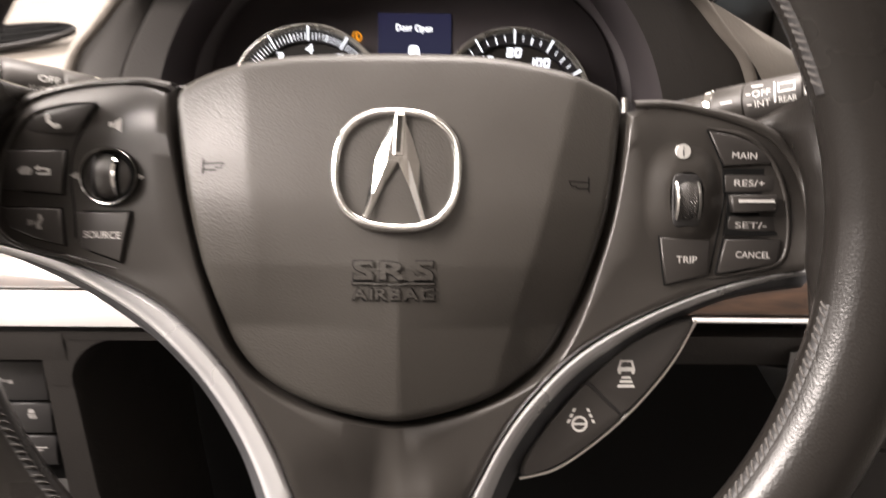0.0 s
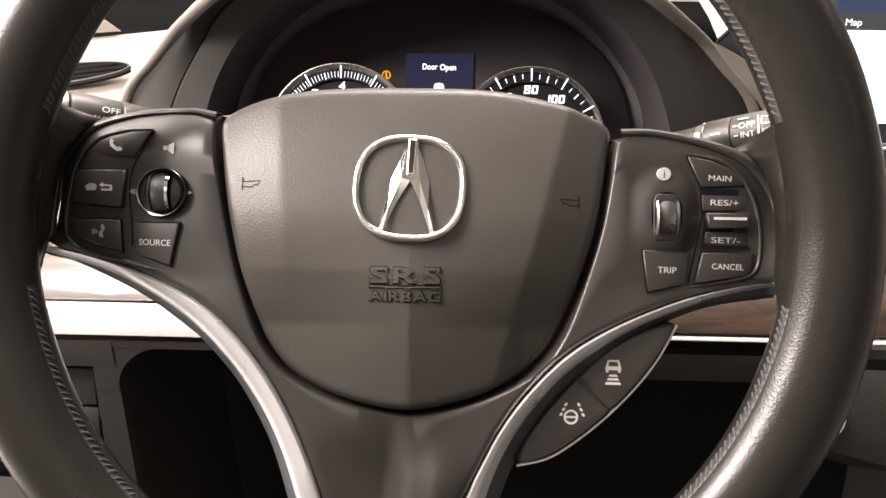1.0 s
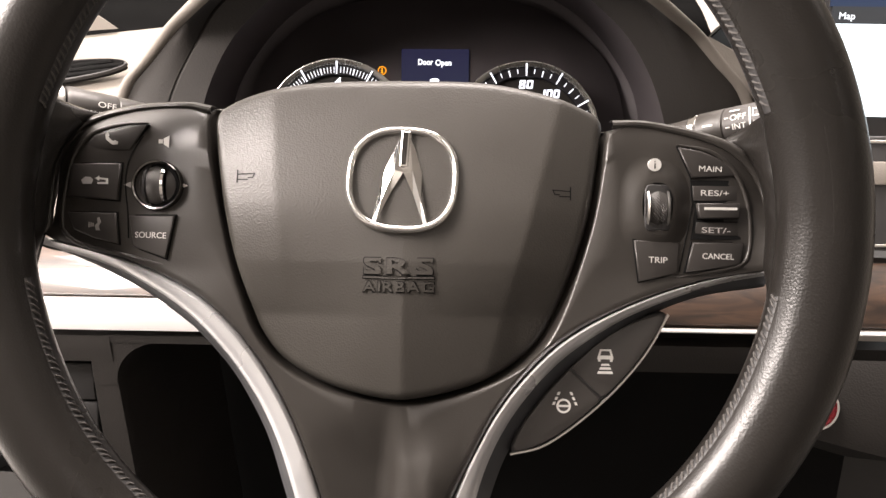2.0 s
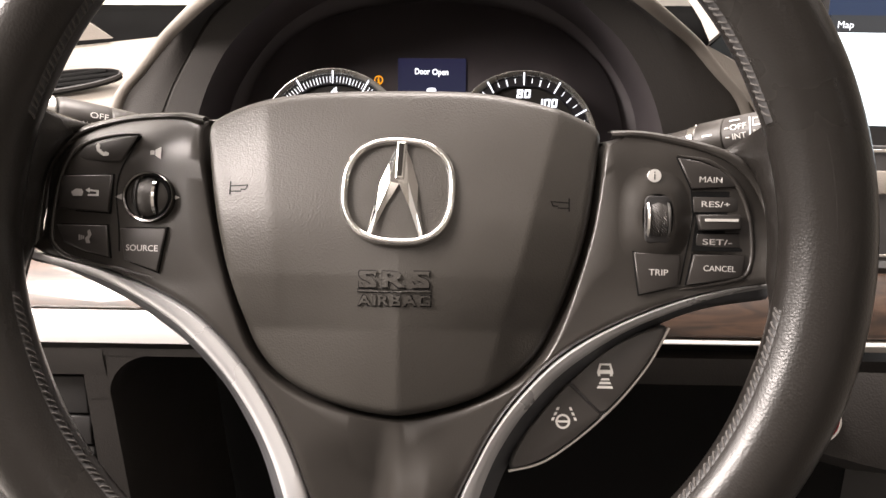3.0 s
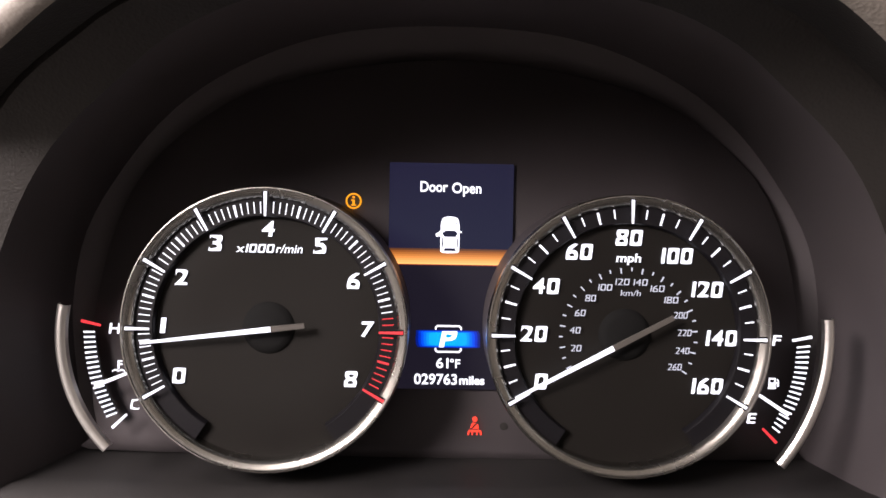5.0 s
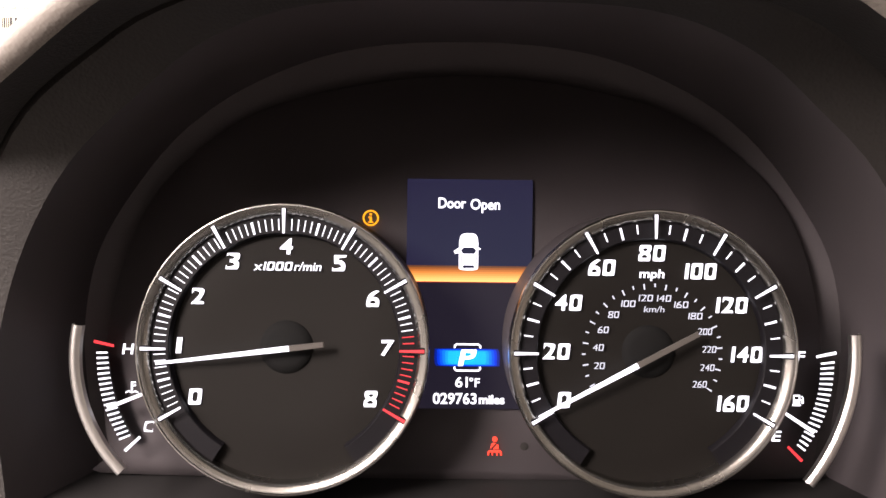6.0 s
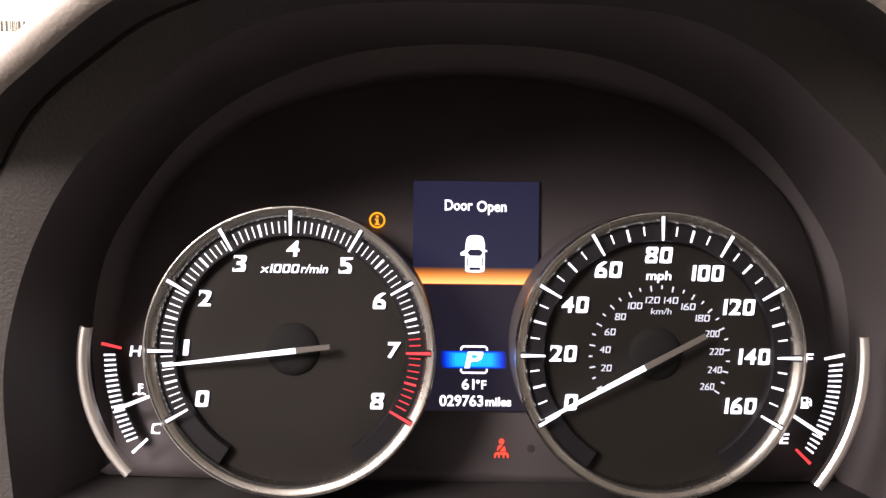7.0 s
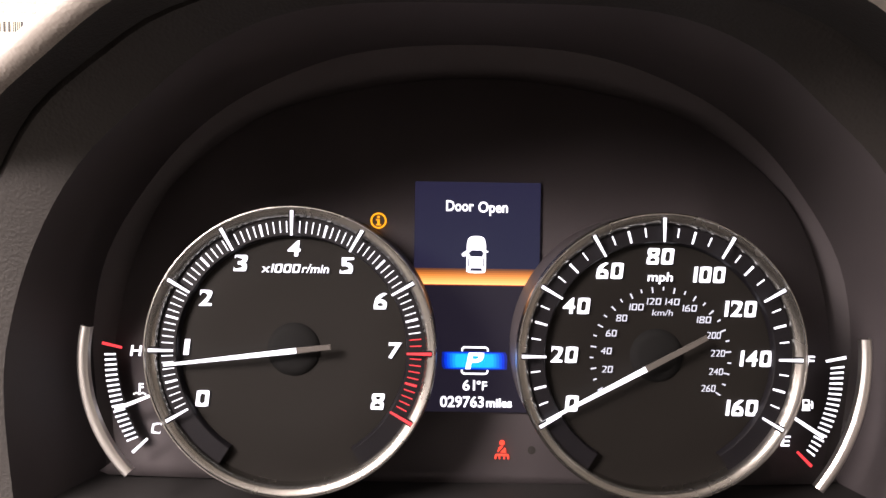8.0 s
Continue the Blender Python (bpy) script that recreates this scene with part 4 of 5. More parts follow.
        part("gauge_ground", plate([(p.x, p.y) for p in spline([(*p, 0) for p in outer], 20)] + [(p.x, p.y) for p in spline([(*p, 0) for p in inner], 20)][::-1], zb - 1.2, zb - 0.6), TRACK, bar, smooth=False)

        def stroke(p, q, w, z, h=0.4):
            a, b = Vector(p), Vector(q)
            n = Vector((a.y - b.y, b.x - a.x)).normalized() * w / 2
            return plate([tuple(a - n), tuple(b - n * 0.8), tuple(b + n * 0.8), tuple(a + n)], z, z + h)
        part("end_mark", stroke(*red, 1.2, zb), RED, bar, smooth=False)
        part("end_mark", stroke(*white, 1.2, zb), WHITE, bar, smooth=False)
        for p, q in zip(spline([(*p, 0) for p in outer], 18), spline([(*p, 0) for p in inner], 18)):
            part("scale_mark", stroke(p.xy, q.xy, 0.75, zb), WHITE, bar, smooth=False)
        part("gauge_needle", stroke(*hand, 1.5, zb + 2.6, 0.8), WHITE, bar, smooth=False)
        if name == "temperature_gauge":
            letters("H", 4.2, at_mm(-140.4, -15.8, zb), WHITE, bar, "figure", shear=0.14, width=4.4, bold=0.1)
            letters("C", 4.2, at_mm(-131.7, -47.8, zb), WHITE, bar, "figure", shear=0.14, width=3.8, bold=0.1, square=0.8)
            for pts in (rect(-0.35, -1.0, 0.35, 2.6), rect(0.35, 2.0, 1.6, 2.6), rect(0.35, 0.7, 1.6, 1.3), [(-2.6, -2.2), (-1.3, -1.6), (0, -2.2), (1.3, -1.6), (2.6, -2.2), (2.6, -1.6), (1.3, -1.0), (0, -1.6), (-1.3, -1.0), (-2.6, -1.6)]):
                shape(pts, at_mm(-138.7, -31.9, zb), WHITE, bar, "coolant_mark")
        else:
            letters("F", 4.2, at_mm(138.4, -16.2, zb), WHITE, bar, "figure", shear=0.14, width=3.4, bold=0.1)
            letters("E", 4.2, at_mm(128.8, -49.5, zb), WHITE, bar, "figure", shear=0.14, width=3.6, bold=0.1)
            for pts in (rect(-2.2, -2.2, 1.2, -1.6), [(-1.9, -1.6), (0.9, -1.6), (0.9, 0.4), (-1.9, 0.4)], rect(-1.9, 0.4, -1.4, 2.2), rect(0.4, 0.4, 0.9, 2.2), rect(-1.9, 1.8, 0.9, 2.4), [(0.9, 0.2), (1.6, 0.2), (1.6, -1.2), (2.4, -1.2), (2.4, 1.2), (1.7, 2.0), (1.4, 1.7), (2.0, 1.0), (2.0, -0.8), (1.9, -0.8), (1.9, 0.6), (0.9, 0.6)]):
                shape(pts, at_mm(137.4, -34.6, zb), WHITE, bar, "pump_mark")
    # centre screen
    z0, zl = -38.0, -35.8
    scr = part("centre_screen", plate(rect(-26.0, -40.6, 26.0, 13.2), z0, -36.2), LCD_LOW, cl, "small colour information screen", smooth=False)
    part("upper_panel", plate(rect(-26.4, 19.6, 26.4, 56.2), z0, -36.1), LCD, scr, smooth=False)
    for k in range(8):
        f = k / 7
        part("orange_band", plate(rect(-26.2 + 0.2 * f, 19.8 - 0.84 * (k + 1), 26.2 - 0.2 * f, 19.8 - 0.84 * k), z0, -36.0), glow("lit_orange", (0.10 + 0.95 * f, 0.035 + 0.42 * f ** 1.3, 0.012 + 0.13 * f ** 2), 1.15), scr, smooth=False)
    part("red_line", plate(rect(-25.8, 12.7, 25.8, 13.1), z0, -36.0), glow("lit_dark_red", (0.22, 0.02, 0.008), 1.0), scr, smooth=False)
    letters("Door", 4.3, at_mm(-7.4, 46.2, zl), WHITE, scr, width=11.6, bold=0.1)
    letters("Open", 4.3, at_mm(6.5, 45.8, zl), WHITE, scr, width=12.4, bold=0.1)
    carpts = spline([(-3.3, -7.6, 0), (3.3, -7.6, 0), (4.0, -5.8, 0), (4.0, 1.5, 0), (3.9, 4.6, 0), (2.6, 7.4, 0), (-2.6, 7.4, 0), (-3.9, 4.6, 0), (-4.0, 1.5, 0), (-4.0, -5.8, 0)], 44, True)
    car = shape([(p.x, p.y) for p in carpts], at_mm(-0.3, 25.8, zl), WHITE, scr, "car_mark")
    for pts in ([(-3.3, 0.6), (-2.4, -0.9), (2.4, -0.9), (3.3, 0.6), (2.0, 1.8), (-2.0, 1.8)], [(-2.6, -6.9), (2.6, -6.9), (2.2, -5.7), (-2.2, -5.7)], rect(-3.4, -5.2, -2.9, -1.4), rect(2.9, -5.2, 3.4, -1.4), rect(-2.9, 4.3, -2.5, 5.2), rect(2.5, 4.3, 2.9, 5.2)):
        shape(pts, at_mm(-0.3, 25.8, zl + 0.3), LCD, car, "car_window")
    shape([(-3.6, 2.0), (-6.2, 0.2), (-5.8, -0.9), (-3.4, -0.6)], at_mm(-0.3, 25.8, zl), WHITE, car, "open_door_mark")
    shape([(3.8, 1.8), (5.0, 1.5), (5.0, 0.9), (3.8, 0.9)], at_mm(-0.3, 25.8, zl), WHITE, car, "mirror_mark")
    for k in range(6):
        f = k / 5
        x, y = 13.6 - 5.6 * f, 3.7 - 1.1 * f
        part("blue_bar", plate([(p.x - 0.4, p.y - 18.9) for p in spline([(-x, -y * 0.7, 0), (-x * 0.85, -y, 0), (x * 0.85, -y, 0), (x, -y * 0.7, 0), (x, y * 0.7, 0), (x * 0.85, y, 0), (-x * 0.85, y, 0), (-x, y * 0.7, 0)], 32, True)], z0, -36.1 + 0.05 * k), glow("lit_blue", (0.0, 0.008 + 0.32 * f * f, 0.16 + 0.95 * f ** 0.8), 1.15), scr, smooth=False)
    letters("P", 6.4, at_mm(-0.2, -18.9, zl + 0.1), WHITE, scr, "figure", 0.05, 0.2, width=6.6, bold=0.3, square=0.7)
    for s in (-1, 1):
        y = -18.8 + s * 5.9
        pts = [(-6.0, y - s * 2.0), (-6.0, y - s * 0.9), (-5.0, y), (4.5, y), (5.5, y - s * 0.9), (5.5, y - s * 2.0), (4.8, y - s * 2.0), (4.8, y - s * 1.1), (4.2, y - s * 0.7), (-4.7, y - s * 0.7), (-5.3, y - s * 1.1), (-5.3, y - s * 2.0)]
        shape(pts, at_mm(0, 0, zl), WHITE, scr, "bracket")
    letters("61", 4.2, at_mm(-2.6, -29.2, zl), WHITE, scr, width=5.2, bold=0.08)
    letters("°F", 3.6, at_mm(2.9, -29.4, zl), WHITE, scr, width=4.4, bold=0.06)
    letters("029763", 4.4, at_mm(-5.4, -36.2, zl), WHITE, scr, width=18.4, bold=0.1)
    letters("miles", 3.5, at_mm(10.2, -36.5, zl), WHITE, scr, width=10.8, bold=0.14)
    # warning lights
    zw = -37.6
    bm = lathe([(2.7, 0), (2.7, 0.2), (3.4, 0.2), (3.4, 0)], 32)
    bm.transform(at_mm(-41.7, 39.5, zw))
    wl = part("info_warning", bm, AMBER, cl, "amber information light")
    for pts in (rect(-0.5, -1.9, 0.5, 0.6), rect(-0.5, 1.1, 0.5, 2.0), rect(-1.1, 0.1, -0.5, 0.6), rect(-1.1, -2.0, 1.1, -1.5)):
        shape(pts, at_mm(-41.7, 39.5, zw), AMBER, wl, "warning_stroke")
    m = at_mm(11.9, -56.7, zw)
    bl = shape(circle(0, 3.0, 1.15, 16), m, REDICON, cl, "belt_warning", label="red seat belt warning light")
    for pts in ([(-0.9, 1.4), (0.5, 1.4), (-1.6, -0.9), (-1.9, -1.0), (-1.5, 0.9)], [(1.2, 1.0), (1.6, 0.4), (1.8, -1.2), (-0.8, -1.2)], [(-2.4, -1.7), (2.4, -1.7), (3.0, -2.4), (3.1, -3.9), (2.4, -3.9), (2.2, -2.6), (-2.2, -2.6), (-2.4, -3.9), (-3.1, -3.9), (-3.0, -2.4)], rect(-1.3, -3.9, -0.7, -2.6), rect(0.7, -3.9, 1.3, -2.6)):
        shape(pts, m, REDICON, bl, "warning_stroke")
    part("unlit_lamp", plate(circle(24.4, -56.7, 1.7, 16), -38, -37.7), HOODIN, cl, smooth=False)
    return cl


build_cluster()
# ---------------------------------------------------------------- hood over the cluster and dashboard
XC = -0.0215


def arch(rows, n=72):
    """A mirrored curve from (half width, height, depth) rows, left foot to right foot."""
    half = [(w, y, z) for w, z, y in rows]
    pts = [(XC - w, y, z) for w, y, z in half[::-1]] + [(XC + w, y, z) for w, y, z in half if w > 0]
    return spline(pts, n)


LIP = [(0, 1.048, .488), (.06, 1.0475, .488), (.10, 1.040, .493), (.138, 1.017, .505), (.165, .999, .525), (.187, .983, .543), (.207, .963, .550), (.227, .943, .556), (.243, .912, .565)]
GROOVE = [(0, 1.044, .535), (.06, 1.043, .535), (.10, 1.033, .538), (.125, 1.019, .542), (.150, 1.0, .546), (.168, .975, .549), (.187, .945, .55), (.200, .912, .55), (.205, .865, .55)]
EDGE = [(0, 1.036, .550), (.055, 1.034, .550), (.09, 1.022, .550), (.115, 1.003, .550), (.138, .982, .550), (.156, .955, .550), (.168, .925, .548), (.174, .895, .546), (.173, .845, .540)]
BACK = [(0, 1.02, .625), (.05, 1.016, .625), (.09, 1.002, .622), (.12, .982, .618), (.143, .955, .612), (.157, .93, .606), (.163, .90, .60), (.162, .872, .594), (.157, .838, .585)]


def build_hood():
    hood = base_empty("cluster_hood", pose(XC, 0.55, 1.0), "beige vinyl hood with dark lined inside over the cluster", "dashboard hood")
    inv = hood.matrix_world.inverted()
    lip, groove, edge, back = arch(LIP), arch(GROOVE), arch(EDGE), arch(BACK)

    def local(rows):
        return [[inv @ p for p in r] for r in rows]
    # rounded lip, outer skin running forward
    c = Vector((XC, 0.55, 0.93))
    rows = []
    turns = [-62, -45, -28, -12, 4, 20, 36, 52, 68, 84]
    for a in turns + [None, None]:
        row = []
        for p in lip:
            f = min(1, max(0, (abs(p.x - XC) - 0.04) / 0.09))
            r = 0.0026 + 0.0026 * f * f * (3 - 2 * f)
            out, dy = (0.004 - r + r * math.sin(radians(a)), r - r * math.cos(radians(a))) if a is not None else (0.004, 0.012 if len(rows) == len(turns) else 0.04)
            row.append(p + Vector((p.x - c.x, 0, p.z - c.z)).normalized() * out + Vector((0, dy, 0)))
        rows.append(row)
    inside = rows[0]
    far = []
    for p in rows[-1]:
        w = (p.x - XC)
        far.append(Vector((XC + w * 1.08, 0.86, min(p.z - 0.012, 1.012))))
    mid = [a.lerp(b, 0.45) + Vector((0, 0, 0.004)) for a, b in zip(rows[-1], far)]
    part("outer_skin", loft(local(rows + [mid, far])), DASH, hood)
    # lining from the lip to a groove, then to the black shroud
    part("lining", loft(local([inside] + [[a.lerp(b, f) + (a - c).normalized() * 0.0025 * math.sin(math.pi * f) for a, b in zip(inside, groove)] for f in (0.25, 0.5, 0.75)] + [groove])), HOODIN, hood, "dark grained lining")
    deep = [p + (Vector((p.x - c.x, 0, p.z - c.z)).normalized() * 0.0024 + Vector((0, 0.003, 0))) * min(1, max(0, (XC - 0.03 - p.x) / 0.03)) for p in groove]
    g2 = [a.lerp(b, 0.09) for a, b in zip(groove, edge)]
    part("groove", loft(local([groove, deep, g2])), HOODIN, hood)
    part("inner_lining", loft(local([g2, edge])), HOODIN, hood)
    e2 = [a.lerp(b, 0.1) for a, b in zip(edge, back)]
    mid_back = Vector((XC, 0.645, 0.90))
    b2 = [p.lerp(mid_back, 0.3) + Vector((0, 0.012, 0)) for p in back]
    b3 = [p.lerp(mid_back, 0.98) for p in back]
    part("black_shroud", loft(local([edge, e2, back, b2, b3])), BLACK, hood, "matt black shroud round the dials")
    # floor of the recess below the dials
    rows = []
    for y, z, w in ((0.600, 0.838, 0.158), (0.552, 0.846, 0.172), (0.545, 0.848, 0.174), (0.53, 0.846, 0.178), (0.48, 0.838, 0.18), (0.465, 0.822, 0.18)):
        rows.append([Vector((XC + w * s, y, z)) for s in [-1 + i / 10 for i in range(21)]])
    part("recess_floor", loft(local(rows)), DARK, hood)
    return hood


build_hood()


def slab(name, rows, mat, label, category="", kind="", angle=40, parent=None):
    """A surface over rows of world points, as a thing of its own with its base at its middle."""
    P = [Vector(p) for r in rows for p in r]
    c = sum(P, Vector()) / len(P)
    bm = loft([[Vector(p) - c for p in r] for r in rows])
    ob = finish(name, bm, mat, None, "", True, angle)
    ob.location = c
    if parent:
        ob.parent = parent
        ob.location = c - parent.location
        category = kind = ""
    return tagged(ob, label, category, "", kind)


dashboard = base_empty("dashboard", pose(0.0, 0.6, 0.8), "beige grained vinyl dashboard with dark lower half", "dashboard")


# left dash: face with the vent, raised ledge, black windscreen base
def dash_left():
    ys = ((0.535, 0.835), (0.55, 0.875), (0.575, 0.910), (0.60, 0.931), (0.63, 0.946), (0.655, 0.952), (0.685, 0.954), (0.697, 0.957), (0.712, 0.967), (0.732, 0.972), (0.77, 0.972), (0.80, 0.955))
    rows = []
    for y, z in ys:
        x1 = -0.195 - max(0, (0.985 - z)) * 0.42
        rows.append([(-0.78 + (x1 + 0.78) * i / 16, y + 0.02 * (1 - i / 16), z - 0.005 - (0.11 * max(0, -0.25 - (-0.78 + (x1 + 0.78) * i / 16)) if z > 0.954 else 0.04 * max(0, -0.25 - (-0.78 + (x1 + 0.78) * i / 16)))) for i in range(17)])
    return slab("vent_face", rows, DASH, "beige grained vinyl face", parent=dashboard)


dash_left()
# oval air vent with slats
vent = base_empty("air_vent", pose(-0.335, 0.6215, 0.9405, 38, -7, 3), "oval dark air vent with slats in the dashboard", "air vent")
part("vent_well", plate(circle(0, 0, 63, 48, 10), -3, 1.0), GAP, vent)
bm = bmesh.new()
rows = []
for k, h in ((0, -2), (0, 2.0), (1.6, 3.4), (3.4, 3.0), (4.4, 0.5)):
    rows.append([mm(((63 - 1.2 + k * 0.6) * math.cos(a), (10 - 1.2 + k * 0.6) * math.sin(a), h)) for a in [2 * math.pi * i / 64 for i in range(64)]])
part("vent_rim", loft(rows, close=True), DARK, vent)
for v in (-5, 0, 5):
    w = 60 * math.sqrt(max(0, 1 - (v / 9.5) ** 2))
    bm = plate(rect(-w, -1.3, w, 1.3), 0, 0.9, 0.3)
    bm.transform(at_mm(0, v, 2.2, 38))
    part("slat", bm, GAP, vent)

# centre hood: beige, reaching back from the display
def centre_hood():
    rows = []
    for k in range(9):
        f = k / 8
        row = []
        for i in range(25):
            x = 0.174 + 0.45 * i / 24
            up = min(1, (x - 0.174) / 0.085)
            yf = 0.551 + 0.085 * min(1, (x - 0.174) / 0.11) ** 0.9
            zf = 0.985 + 0.034 * math.sin(up * math.pi / 2)
            zr = 1.014 + 0.13 * min(0.13, max(0, x - 0.19)) - 0.03 * max(0, 0.2 - x)
            y = yf + (0.84 - yf) * f
            row.append((x + 0.02 * f, y, zf + (zr - zf) * min(1, f * 1.6) ** 0.7 + 0.004 * math.sin(math.pi * f)))
        rows.append(row)
    under = [(x, y + 0.004, z - 0.004) for x, y, z in rows[0]]
    return slab("centre_hood", [under] + rows, DASH, "beige hood over the centre display", parent=dashboard)


centre_hood()
slab("side_edge", [[(0.166, 0.545, 0.983), (0.188, 0.552, 0.962), (0.21, 0.558, 0.941), (0.232, 0.566, 0.912), (0.24, 0.566, 0.86)],
                   [(0.174, 0.552, 0.982), (0.198, 0.560, 0.969), (0.222, 0.566, 0.953), (0.25, 0.574, 0.925), (0.26, 0.574, 0.87)],
                   [(0.180, 0.566, 0.977), (0.204, 0.570, 0.967), (0.234, 0.575, 0.952), (0.275, 0.584, 0.925), (0.29, 0.584, 0.87)],
                   [(0.186, 0.60, 0.962), (0.212, 0.60, 0.955), (0.245, 0.60, 0.943), (0.29, 0.61, 0.92), (0.30, 0.61, 0.87)]], DASH, "beige edge beside the cluster", parent=dashboard)
slab("display_recess", [[(0.177, 0.558, 0.981), (0.215, 0.60, 1.002), (0.27, 0.64, 1.014), (0.42, 0.66, 1.02)], [(0.184, 0.60, 0.960), (0.23, 0.625, 0.965), (0.28, 0.645, 0.96), (0.42, 0.66, 0.95)], [(0.19, 0.61, 0.94), (0.24, 0.63, 0.93), (0.28, 0.645, 0.92), (0.42, 0.66, 0.90)]], DARK, "dark recess round the display", parent=dashboard)


def display():
    d = base_empty("centre_display", pose(0.395, 0.605, 0.945, 80, 0, -6), "centre display showing a pale map", "display")
    part("bezel", plate(rect(-150, -80, 150, 72), -30, -3, 2), DARK, d)
    part("screen", plate(rect(-110, -30, 104, 40), -4, -1), glow("lit_map", (0.88, 0.96, 1.0), 1.7), d, "lit white map", smooth=False)
    part("screen_header", plate(rect(-110, 40, 104, 53), -4, -0.8), glow("lit_header", (0.03, 0.032, 0.036), 0.9), d, smooth=False)
    part("screen_sky", plate(rect(-112, 53, 104, 72), -4, -0.8), glow("lit_blue_band", (0.012, 0.028, 0.07), 0.9), d, smooth=False)
    letters("Map", 5.0, at_mm(-99, 46, -0.7), WHITE, d)
    return d


display()

# centre stack below the display
stack = base_empty("centre_stack", pose(0.40, 0.56, 0.83, 70), "centre stack with dark panels and silver lines", "centre stack")
part("stack_panel", plate(rect(-120, -150, 130, 80), -40, -2, 3), DARK, stack)
for y in (74, -6, -33):
    part("silver_line", plate(rect(-121, y, 128, y + 2.2), -3, -0.5, 0.4), SATIN, stack)
for y0, y1 in ((42, 60), (-86, -58)):
    part("beige_band", plate(rect(-124, y0, 130, y1), -4, 1.0, 2), DASH, stack)

# lower dash: wood band, silver strip, dark lower panel with the knee recess
def strip_rows(x0, x1, prof, n=30, bow=0.0):
    rows = []
    for y, z in prof:
        rows.append([(x0 + (x1 - x0) * i / n, y + bow * ((i / n) ** 2), z) for i in range(n + 1)])
    return rows


def lower_dash():
    for x0, x1, side in ((-0.62, -0.125, "left"), (0.085, 0.30, "right")):
        dz = 0.0 if side == "left" else 0.006
        sil = ((0.424, 0.812 + dz), (0.418, 0.814 + dz), (0.417, 0.822 + dz), (0.419, 0.832 + dz), (0.424, 0.834 + dz)) if side == "left" else ((0.424, 0.8178), (0.4205, 0.818), (0.420, 0.8187), (0.4205, 0.8196), (0.424, 0.8198))
        top = sil[-1][1]
        slab("silver_strip", strip_rows(x0, x1, sil), BRIGHT, "polished silver trim strip", parent=dashboard)
        slab("wood_trim", strip_rows(x0, x1, ((0.425, top), (0.423, top + 0.003), (0.430, top + 0.014), (0.444, top + 0.024), (0.462, top + 0.030))), WOOD, "glossy brown wood band", parent=dashboard)
        slab("ledge", strip_rows(x0, x1, ((0.463, top + 0.030), (0.462, top + 0.034), (0.48, top + 0.032), (0.53, top + 0.008))), LOWER, "dark ledge above the wood trim", parent=dashboard)


lower_dash()


